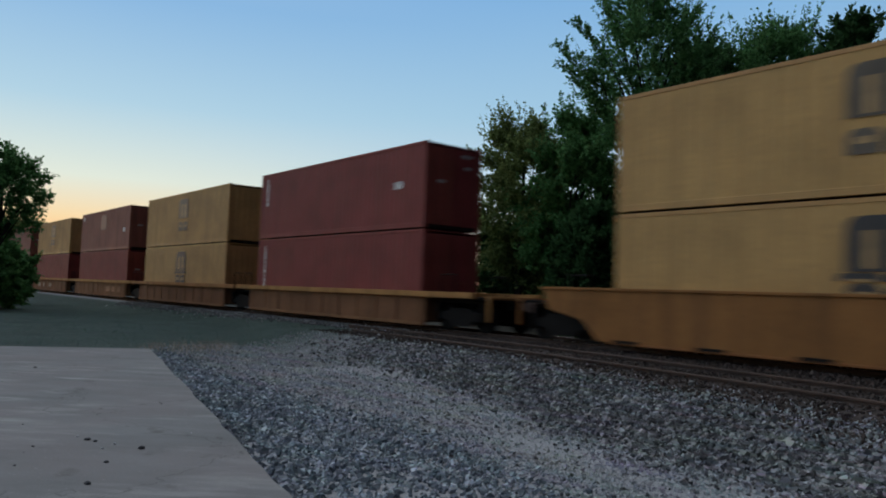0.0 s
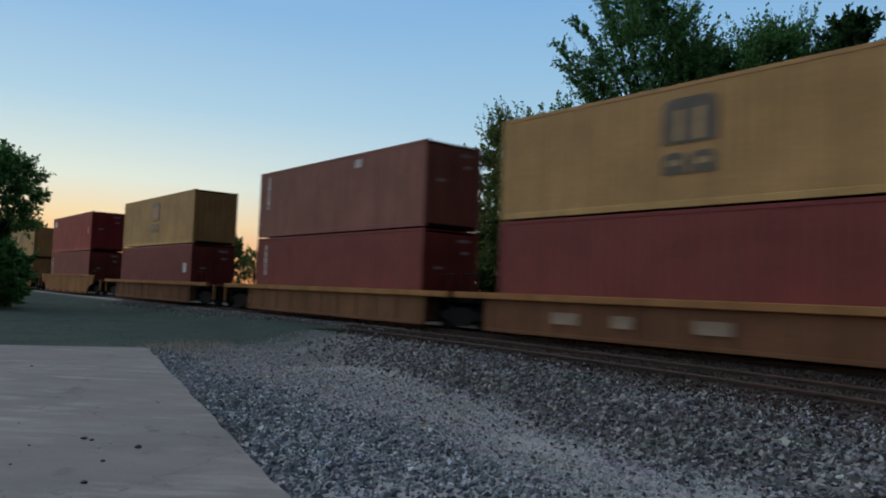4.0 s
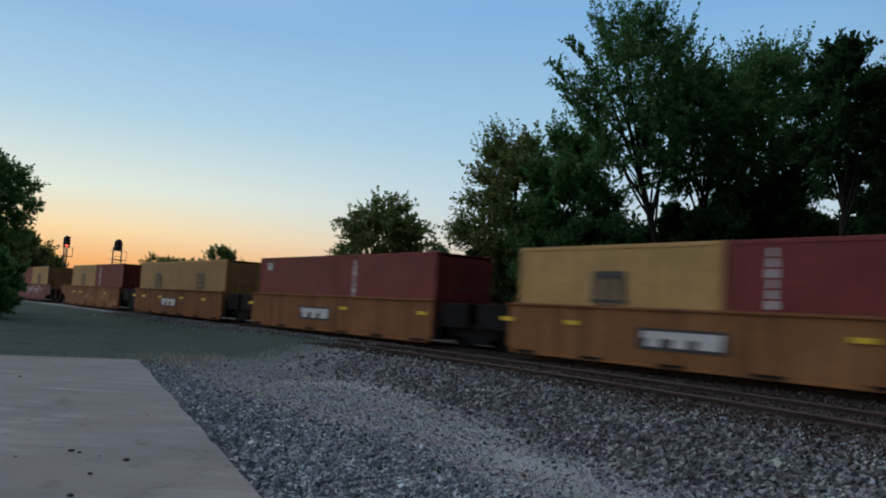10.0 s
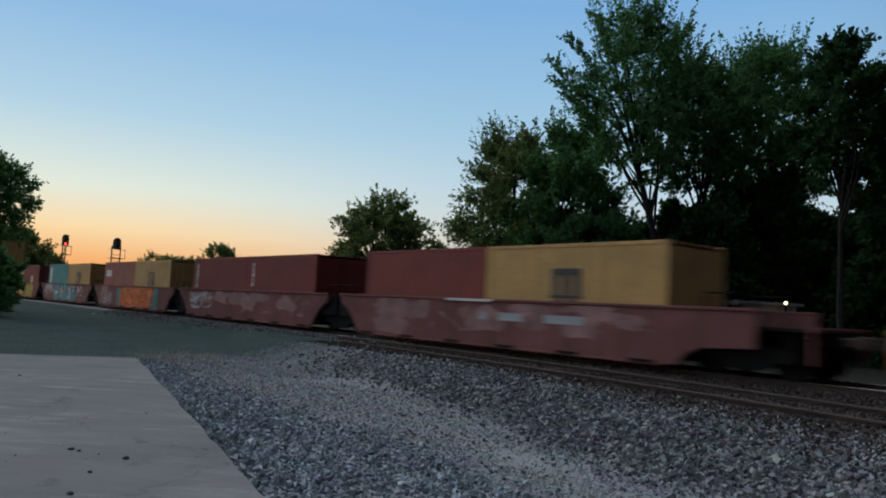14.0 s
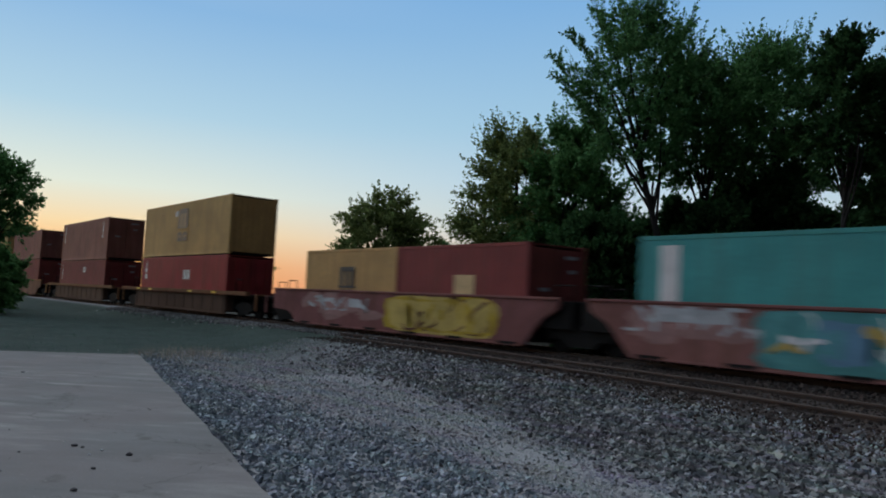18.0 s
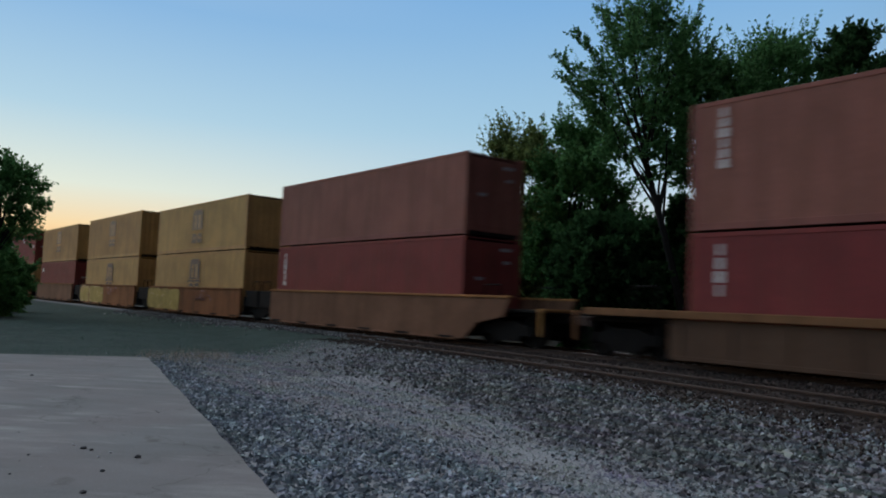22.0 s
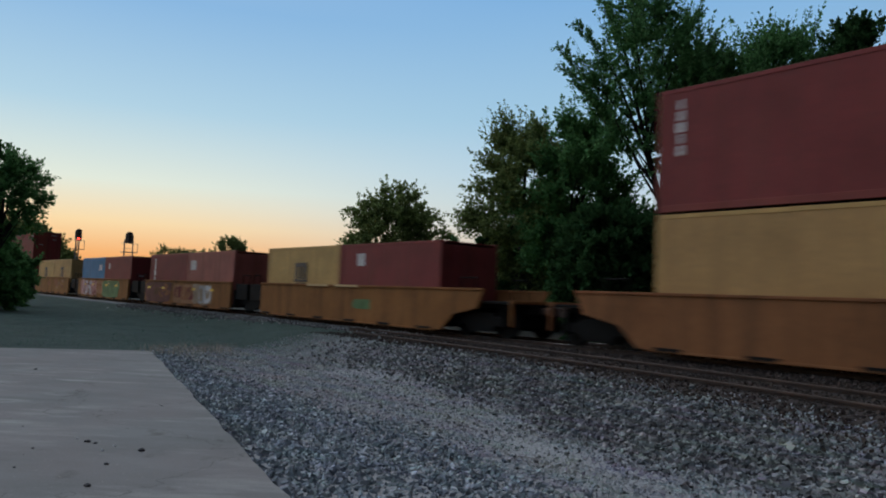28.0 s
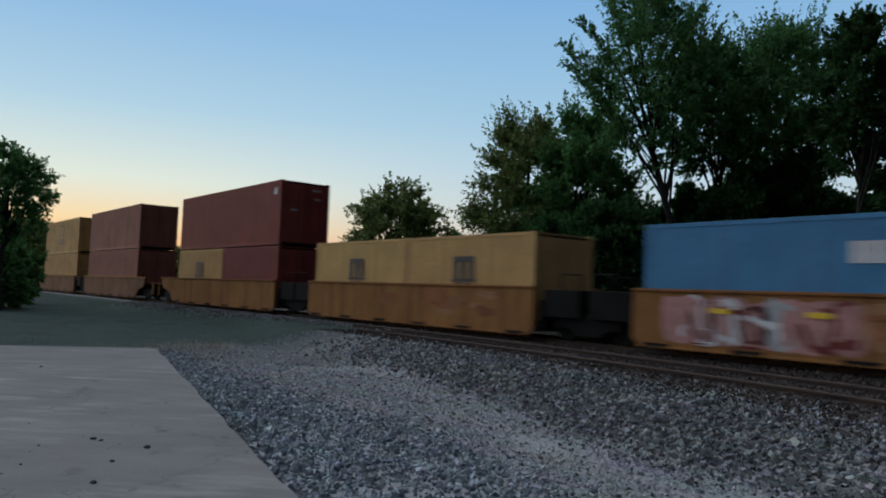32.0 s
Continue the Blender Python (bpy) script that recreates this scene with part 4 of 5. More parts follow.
def train():
    R, D = "ribbed", "deep"
    # leading double stack
    c = well_car(-5.59, D, CAR_AMBER, CAR_AMBER, True, True)
    lo, hi = load(-5.59, [forty(YELLOW)], forty(YELLOW, HIGH, False))
    big_logo(hi, HIGH)
    big_logo(lo, HIGH, True)
    # five ribbed units
    c = well_car(-25.63, R, CAR_BROWN, CAR_TAN, True, False)
    lo, hi = load(-25.63, [forty(MAROON)], forty(MAROON))
    column_text(hi, -5.45, 2.55, 6)
    column_text(lo, -5.4, 2.5, 9)
    white_block(hi, 4.6, 1.5, 0.5, 0.25)
    end_marks(hi, 12.19, HIGH)
    well_car(-41.48, R, CAR_BROWN, CAR_TAN, False, False)
    lo, hi = load(-41.48, [forty(YELLOW, HIGH, False)], forty(YELLOW, HIGH, False))
    big_logo(hi, HIGH)
    big_logo(lo, HIGH, True)
    c = well_car(-57.31, R, CAR_BROWN, CAR_TAN, False, False)
    for x, w in ((2.7, 0.8), (3.9, 0.6), (5.2, 0.5)):
        mark(c, x, 0.6, w, 0.35, SPRAY["faint"], -1.4, "worn_lettering")
    lo, hi = load(-57.31, [forty(MAROON)], forty(BROWN))
    big_logo(hi, HIGH, False, MARK_GREEN)
    white_block(hi, -5.4, 2.5, 0.3, 0.28)
    white_block(hi, 4.9, 1.3, 0.4, 0.3)
    end_marks(hi, 12.19, HIGH)
    end_marks(lo, 12.19, HIGH)
    c = well_car(-73.16, R, CAR_BROWN, CAR_TAN, False, False)
    for x, w in ((-3.4, 0.9), (-1.6, 0.6), (0.8, 0.9)):
        mark(c, x, 0.6, w, 0.3, SPRAY["dusty"], -1.4, "worn_lettering")
    lo, hi = load(-73.16, [forty(MAROON)], forty(YELLOW, HIGH, False))
    big_logo(hi, HIGH)
    well_car(-89.0, R, CAR_BROWN, CAR_TAN, False, True)
    lo, hi = load(-89.0, [forty(MAROON)], forty(BROWN))
    column_text(hi, -5.2, 2.6, 7, 0.16)
    column_text(lo, -5.2, 2.45, 5, 0.2)
    white_block(hi, 2.0, 2.5, 0.4, 0.3)
    end_marks(hi, 12.19, HIGH)
    end_marks(lo, 12.19, HIGH)
    # single cars
    well_car(-109.13, R, CAR_BROWN, CAR_TAN, True, True)
    lo, hi = load(-109.13, [forty(MAROON)], forty(YELLOW, HIGH, False))
    big_logo(hi, HIGH)
    white_block(lo, 5.2, 1.6, 0.5, 0.5)
    end_marks(lo, 12.19, HIGH)
    well_car(-129.35, D, CAR_AMBER, CAR_TAN, True, True)
    lo, hi = load(-129.35, [forty(MAROON)], forty(RED))
    white_block(hi, -5.1, 2.35, 0.8, 0.48)
    mark(hi, 5.3, 1.5, 0.4, 0.5, SPRAY["orange"], name="placard")
    column_text(lo, -5.4, 2.4, 5, 0.22)
    end_marks(hi, 12.19, HIGH)
    end_marks(lo, 12.19, HIGH)
    # five deep units with twenty-foot boxes
    c = well_car(-149.24, D, CAR_ORANGE, CAR_TAN, True, False)
    reflectors(c, (-5.6, 1.0, 3.6, 6.2))
    patches(c, ["faint", "dusty"], -5.5, 6.0, 0.4, 1.2, 9, 31, 1, 0.9)
    a, b, hi = load(-149.24, [twenty(YELLOW, False), twenty(YELLOW, False)], forty(YELLOW, HIGH, False))
    big_logo(hi, HIGH)
    small_logo(a, STD)
    small_logo(b, STD)
    c = well_car(-165.2, D, CAR_ORANGE, CAR_ORANGE, False, False)
    reflectors(c, (-6.3, -4.0, 2.9, 5.6))
    plate(c, -0.9)
    a, b = load(-165.2, [twenty(YELLOW, False), twenty(MAROON)])
    small_logo(a, STD)
    column_text(b, -2.0, 2.3, 6, 0.16)
    end_marks(b, 6.06, STD)
    c = well_car(-181.1, D, CAR_ORANGE, CAR_ORANGE, False, False)
    reflectors(c, (-6.3, 1.2, 5.8))
    plate(c, -0.9)
    a, b = load(-181.1, [twenty(MAROON), twenty(MAROON)])
    white_block(a, -2.1, 2.2, 0.4, 0.3)
    column_text(b, -1.6, 2.3, 7, 0.15)
    c = well_car(-196.9, D, CAR_ORANGE, CAR_ORANGE, False, False)
    reflectors(c, (-6.3, -4.6, -1.9, 1.3, 4.2))
    plate(c, -0.7)
    a, b = load(-196.9, [twenty(YELLOW, False), twenty(YELLOW, False)])
    small_logo(a, STD)
    small_logo(b, STD)
    c = well_car(-212.6, D, CAR_ORANGE, CAR_ORANGE, False, True)
    reflectors(c, (-4.4, -2.6, 3.4))
    patches(c, ["faint", "rust", "rust"], -5.6, 6.0, 0.3, 1.15, 12, 5, 0, 1.1)
    scrawl(c, "rust", -5.4, 6.0, 0.3, 1.2, 12, 6, 4, 0.08)
    scrawl(c, "faint", -5.4, 6.0, 0.3, 1.2, 10, 7, 5)
    a, b = load(-212.6, [twenty(YELLOW, False), twenty(MAROON)])
    small_logo(a, STD)
    column_text(b, -1.9, 2.3, 5, 0.2)
    # five faded red units, sprayed over
    c = well_car(-232.8, D, CAR_PINK, CAR_PINK, True, False)
    patches(c, ["mauve"], -6.2, 6.2, 0.75, 1.25, 18, 7, 0, 1.0)
    patches(c, ["mauve"], -5.4, -3.4, 0.3, 0.6, 4, 70, 0, 0.9)
    scrawl(c, "mauve", -5.5, 6.0, 0.5, 1.25, 12, 71, 4)
    for x, w in ((0.2, 0.3), (1.3, 0.9), (3.2, 1.3)):
        mark(c, x, 0.95, w, 0.22, SPRAY["grey"], -1.43, "worn_lettering")
    mark(c, -0.4, 1.38, 2.0, 0.07, MARK_WHITE, -1.485, "stripe")
    a, b = load(-232.8, [twenty(MAROON), twenty(YELLOW, False)])
    small_logo(b, STD)
    c = well_car(-248.55, D, CAR_PINK, CAR_PINK, False, False)
    patches(c, ["mauve"], -6.2, 6.2, 0.75, 1.25, 14, 72, 0, 1.0)
    graffiti(c, [("mauve", -4.6, 1.0, 2.8, 0.5)], 8)
    scrawl(c, "grey", -5.8, -3.2, 0.5, 1.25, 14, 73, 4, 0.07)
    scrawl(c, "mauve", -2.5, 6.0, 0.5, 1.25, 12, 74, 4)
    a, b = load(-248.55, [twenty(MAROON), twenty(MAROON)])
    column_text(a, -2.6, 2.2, 5, 0.18)
    column_text(b, -2.4, 2.2, 5, 0.16)
    c = well_car(-264.2, D, CAR_PINK, CAR_PINK, False, False)
    graffiti(c, [("teal", -2.0, 0.72, 0.8, 1.1), ("teal", 4.3, 0.72, 1.4, 1.25), ("orange", 1.2, 0.76, 5.9, 1.2), ("mauve", -4.6, 0.5, 2.4, 0.55)], 9)
    patches(c, ["mauve"], -6.3, -3.2, 0.8, 1.25, 8, 75, 0, 0.8)
    scrawl(c, "grey", -5.6, -3.4, 0.3, 0.8, 8, 76, 5, 0.05)
    scrawl(c, "teal", -2.2, 5.0, 0.25, 1.3, 10, 77, 10, 0.05)
    scrawl(c, "vermilion", -1.6, 3.9, 0.25, 1.3, 16, 78, 11, 0.05)
    letters(c, -1.5, 3.9, ["orange", "orange", "orange", "orange", "orange"], "vermilion", 19, 0.2, 1.3, 6)
    a, b = load(-264.2, [twenty(CORAL), twenty(YELLOW, False)])
    white_block(a, -2.0, 1.85, 1.1, 0.42)
    small_logo(b, STD)
    c = well_car(-279.87, D, CAR_PINK, CAR_PINK, False, False)
    patches(c, ["mauve"], -6.6, -2.8, 0.6, 1.25, 9, 79, 0, 1.0)
    graffiti(c, [("grey", -4.6, 1.12, 2.0, 0.3), ("teal", 0.2, 0.74, 6.6, 1.2), ("mauve", 4.6, 1.0, 1.5, 0.4)], 10)
    scrawl(c, "grey", -6.3, -3.0, 0.75, 1.3, 14, 80, 6, 0.06)
    scrawl(c, "yellow", -2.8, 3.0, 0.5, 1.3, 8, 81, 8, 0.09)
    scrawl(c, "white", -2.5, 3.0, 0.25, 1.3, 9, 82, 9, 0.05)
    scrawl(c, "grey", 3.8, 5.6, 0.6, 1.25, 8, 83, 5, 0.05)
    letters(c, -2.8, 3.0, ["teal", "blue", "teal", "blue", "grey", "blue"], "teal", 20, 0.2, 1.3, 3)
    a, b = load(-279.87, [twenty(TEAL), twenty(YELLOW, False)])
    mark(a, -2.2, 1.7, 0.5, 1.3, MARK_WHITE, name="lettering")
    small_logo(b, STD)
    c = well_car(-295.7, D, CAR_PINK, CAR_PINK, False, True)
    patches(c, ["mauve"], -6.3, 0.0, 0.55, 1.25, 14, 84, 0, 1.0)
    graffiti(c, [("grey", -3.0, 0.98, 2.6, 0.3), ("yellow", 2.6, 0.74, 5.0, 1.2)], 11)
    scrawl(c, "grey", -5.6, -1.2, 0.7, 1.15, 12, 85, 5, 0.06)
    scrawl(c, "umber", 0.2, 4.9, 0.25, 1.3, 12, 86, 8, 0.035)
    letters(c, 0.0, 4.8, ["yellow", "yellow", "yellow"], "ochre", 21, 0.2, 1.3, 2)
    a, b = load(-295.7, [twenty(YELLOW, False), twenty(MAROON)])
    small_logo(a, STD)
    mark(b, 0.4, 1.2, 0.9, 0.9, SPRAY["cream"], name="placard")
    end_marks(b, 6.06, STD)
    # single ribbed cars
    c = well_car(-315.5, R, CAR_GREY, CAR_BROWN, True, True)
    for x in (-5.6, -3.6, 2.4, 5.4):
        mark(c, x, 1.11, 0.5, 0.1, MARK_YELLOW, -1.512, "reflector")
    lo, hi = load(-315.5, [forty(RED, STD)], forty(YELLOW, HIGH, False))
    big_logo(hi, HIGH)
    white_block(hi, -1.0, 2.3, 0.4, 0.3)
    white_block(lo, 1.0, 1.6, 0.9, 0.5)
    column_text(lo, -5.3, 2.2, 3, 0.26, 0.3)
    well_car(-335.4, R, CAR_GREY, CAR_BROWN, True, True)
    lo, hi = load(-335.4, [forty(MAROON, STD)], forty(BROWN))
    column_text(hi, -5.3, 2.6, 6, 0.17)
    column_text(hi, 5.0, 2.5, 5, 0.17)
    column_text(lo, -5.35, 2.2, 4, 0.22)
    white_block(lo, 1.0, 1.9, 0.6, 0.4)
    end_marks(hi, 12.19, HIGH)
    end_marks(lo, 12.19, STD)
    # five deep units, double stacked
    c = well_car(-355.4, D, CAR_RUST, CAR_TAN, True, False)
    lo, hi = load(-355.4, [forty(MAROON)], forty(BROWN, STD))
    column_text(lo, -5.45, 2.5, 6, 0.17)
    end_marks(hi, 12.19, STD)
    end_marks(lo, 12.19, HIGH)
    c = well_car(-371.08, D, CAR_ORANGE, CAR_ORANGE, False, False)
    graffiti(c, [("yellow", -5.6, 0.72, 2.0, 1.15), ("yellow", -4.0, 0.72, 2.0, 1.15), ("yellow", -2.4, 0.72, 1.9, 1.15), ("rust", 1.6, 1.1, 1.8, 0.35)], 12)
    scrawl(c, "mauve", 0.6, 3.0, 0.8, 1.25, 6, 95, 8, 0.04)
    scrawl(c, "cream", -6.4, -1.4, 0.2, 1.3, 7, 96, 8, 0.03)
    lo, hi = load(-371.08, [forty(YELLOW, HIGH, False)], forty(YELLOW, STD, False))
    big_logo(hi, STD)
    big_logo(lo, HIGH, True)
    c = well_car(-386.65, D, CAR_ORANGE, CAR_ORANGE, False, False)
    graffiti(c, [("cream", -5.4, 0.72, 2.36, 1.14), ("yellow", -5.4, 0.72, 2.26, 1.05), ("cream", -2.6, 0.74, 2.8, 1.18), ("yellow", -2.6, 0.72, 2.7, 1.1), ("yellow", -1.2, 0.7, 1.4, 1.1), ("rust", 1.4, 1.1, 2.2, 0.35)], 13)
    scrawl(c, "mauve", 0.4, 3.0, 0.8, 1.25, 7, 97, 8, 0.04)
    scrawl(c, "cream", -6.4, -0.6, 0.2, 1.3, 8, 98, 8, 0.03)
    lo, hi = load(-386.65, [forty(YELLOW, HIGH, False)], forty(YELLOW, HIGH, False))
    big_logo(hi, HIGH)
    big_logo(lo, HIGH, True)
    well_car(-402.3, D, CAR_RUST, CAR_ORANGE, False, False)
    lo, hi = load(-402.3, [forty(MAROON)], forty(YELLOW, HIGH, False))
    big_logo(hi, HIGH)
    white_block(lo, -5.2, 2.2, 0.7, 0.35)
    end_marks(lo, 12.19, HIGH)
    well_car(-417.95, D, CAR_ORANGE, CAR_ORANGE, False, True)
    lo, hi = load(-417.95, [forty(YELLOW, HIGH, False)], forty(MAROON))
    big_logo(lo, HIGH, True)
    column_text(hi, -5.5, 2.5, 5, 0.2)
    mark(hi, 0.2, 2.45, 0.3, 0.35, MARK_WHITE, name="placard")
    mark(hi, 0.6, 2.2, 0.3, 0.3, MARK_WHITE, name="placard")
    white_block(hi, 5.2, 1.6, 0.6, 0.3)
    end_marks(hi, 12.19, HIGH)
    # five amber units
    c = well_car(-438.2, D, CAR_AMBER, CAR_AMBER, True, False)
    graffiti(c, [("green", 1.9, 0.75, 1.1, 0.35)], 14)
    for x in (-1.2, 0.9):
        mark(c, x, 1.39, 1.6, 0.08, SPRAY["cream"], -1.485, "stripe")
    a, b = load(-438.2, [twenty(YELLOW, False), twenty(MAROON)])
    small_logo(a, STD)
    white_block(b, -1.6, 2.0, 0.5, 0.45)
    c = well_car(-454.05, D, CAR_AMBER, CAR_AMBER, False, False)
    graffiti(c, [("wine", -4.0, 0.74, 4.3, 1.14), ("faint", 0.3, 0.72, 3.4, 1.0)], 15)
    patches(c, ["wine", "rust", "umber"], -5.6, -1.8, 0.4, 1.2, 9, 93, 4, 0.7)
    scrawl(c, "umber", -5.6, -1.6, 0.3, 1.25, 12, 94, 6, 0.05)
    letters(c, -1.1, 1.6, ["red", "rust", "red"], "faint", 22, 0.35, 1.15, 5)
    letters(c, 1.6, 3.9, ["dusty", "grey", "white"], "dusty", 23, 0.25, 1.25, 4)
    reflectors(c, (-5.4, -3.0, 1.7, 4.1))
    a, b = load(-454.05, [twenty(MAROON), twenty(CORAL)])
    column_text(a, -2.2, 2.2, 4, 0.26, 0.3)
    white_block(b, -2.2, 1.9, 0.8, 0.5)
    c = well_car(-470.1, D, CAR_AMBER, CAR_AMBER, False, False)
    letters(c, -5.3, -1.2, ["pink", "mauve", "white", "wine", "grey", "pink", "red"], "pink", 24, 0.2, 1.3)
    scrawl(c, "white", -5.2, -1.4, 0.25, 1.3, 5, 90, 6, 0.05)
    scrawl(c, "red", -4.8, -1.6, 0.25, 1.3, 5, 91, 7, 0.05)
    graffiti(c, [("faint", -0.3, 0.8, 1.6, 0.9), ("green", 2.4, 0.72, 4.0, 1.1)], 25)
    for x in (-0.75, -0.1):
        mark(c, x, 0.98, 0.6, 0.12, SPRAY["rust"], -1.43, "worn_lettering")
        mark(c, x, 0.76, 0.16, 0.4, SPRAY["rust"], -1.43, "worn_lettering")
    letters(c, 0.7, 4.2, ["green", "green", "green", "green"], "green", 26, 0.35, 1.32, 4)
    scrawl(c, "cream", 0.7, 4.2, 0.9, 1.3, 4, 92, 8, 0.03)
    reflectors(c, (-4.0, -1.9, 1.5, 3.8))
    a, b = load(-470.1, [twenty(BLUE), twenty(MAROON)])
    white_block(a, 2.0, 1.85, 0.75, 0.42)
    white_block(b, -1.9, 1.95, 0.3, 0.4)
    end_marks(b, 6.06, STD)
    c = well_car(-485.95, D, CAR_AMBER, CAR_AMBER, False, False)
    graffiti(c, [("rust", -0.6, 0.9, 1.0, 0.4)], 17)
    patches(c, ["rust", "faint"], 1.0, 5.6, 0.6, 1.2, 7, 18, 2, 0.8)
    a, b = load(-485.95, [twenty(YELLOW, False), twenty(YELLOW, False)])
    small_logo(a, STD)
    small_logo(b, STD)
    well_car(-501.6, D, CAR_AMBER, CAR_AMBER, False, True)
    a, b, hi = load(-501.6, [twenty(YELLOW, False), twenty(MAROON)], forty(MAROON))
    small_logo(a, STD)
    white_block(hi, 5.6, 2.4, 0.3, 0.3)
    end_marks(hi, 12.19, HIGH)
    well_car(-521.5, D, CAR_RUST, CAR_TAN, True, False)
    lo, hi = load(-521.5, [forty(BROWN)], forty(BROWN))
    well_car(-537.4, D, CAR_RUST, CAR_TAN, False, True)
    lo, hi = load(-537.4, [forty(YELLOW)], forty(YELLOW))
    big_logo(hi, HIGH)


train()

# ---- beside the track ----


def spot(az, r):
    """Ground place at a bearing and range from the eye."""
    return -r * math.cos(radians(az)), r * math.sin(radians(az))


def limb(bm, a, b, ra, rb, bend, rnd, n=5):
    """A bent, tapered branch."""
    a, b = Vector(a), Vector(b)
    off = Vector((rnd.uniform(-1, 1), rnd.uniform(-1, 1), rnd.uniform(-0.2, 0.6))) * bend
    pts = [a.lerp(b, k / n) + off * math.sin(math.pi * k / n) for k in range(n + 1)]
    for k in range(n):
        r0, r1 = ra + (rb - ra) * k / n, ra + (rb - ra) * (k + 1) / n
        rod(bm, pts[k], pts[k + 1] + (pts[k + 1] - pts[k]) * 0.05, r0, 6, r1)
    return pts


def leaf_sprays(stems, rng, size, per, droop=0.15):
    """Leaves that stand out on all sides of leafy shoots: stems is (n, 6), foot and tip of each."""
    stems = np.asarray(stems)
    n = len(stems) * per
    which = np.repeat(np.arange(len(stems)), per)
    s = (np.tile((np.arange(per) + 0.5) / per, len(stems)) + rng.normal(0, 0.04, n))[:, None]
    d = stems[which, 3:] - stems[which, :3]
    long = np.linalg.norm(d, axis=1)[:, None] + 1e-9
    d /= long
    c = stems[which, :3] + d * long * s - np.array((0, 0, 1.0)) * droop * long * s ** 2
    out = rng.normal(0, 1, (n, 3))
    out -= d * (out * d).sum(1)[:, None]
    out /= np.linalg.norm(out, axis=1)[:, None] + 1e-9
    a = d * rng.uniform(0.4, 1.0, (n, 1)) + out * (1.0 - 0.65 * s) + np.array((0, 0, -0.18))
    a /= np.linalg.norm(a, axis=1)[:, None]
    b = np.cross(a, rng.normal(0, 0.6, (n, 3)) + np.array((0, 0, 1.0)))
    b /= np.linalg.norm(b, axis=1)[:, None] + 1e-9
    k = np.cross(a, b)
    L = (size * rng.uniform(0.65, 1.3, n))[:, None] * (1.15 - 0.45 * s)
    c = c + a * L * 0.12
    return np.stack([c, c + a * L * 0.48 + b * L * 0.34 + k * L * 0.08, c + a * L, c + a * L * 0.48 - b * L * 0.34 + k * L * 0.08], 1).reshape(-1, 3)


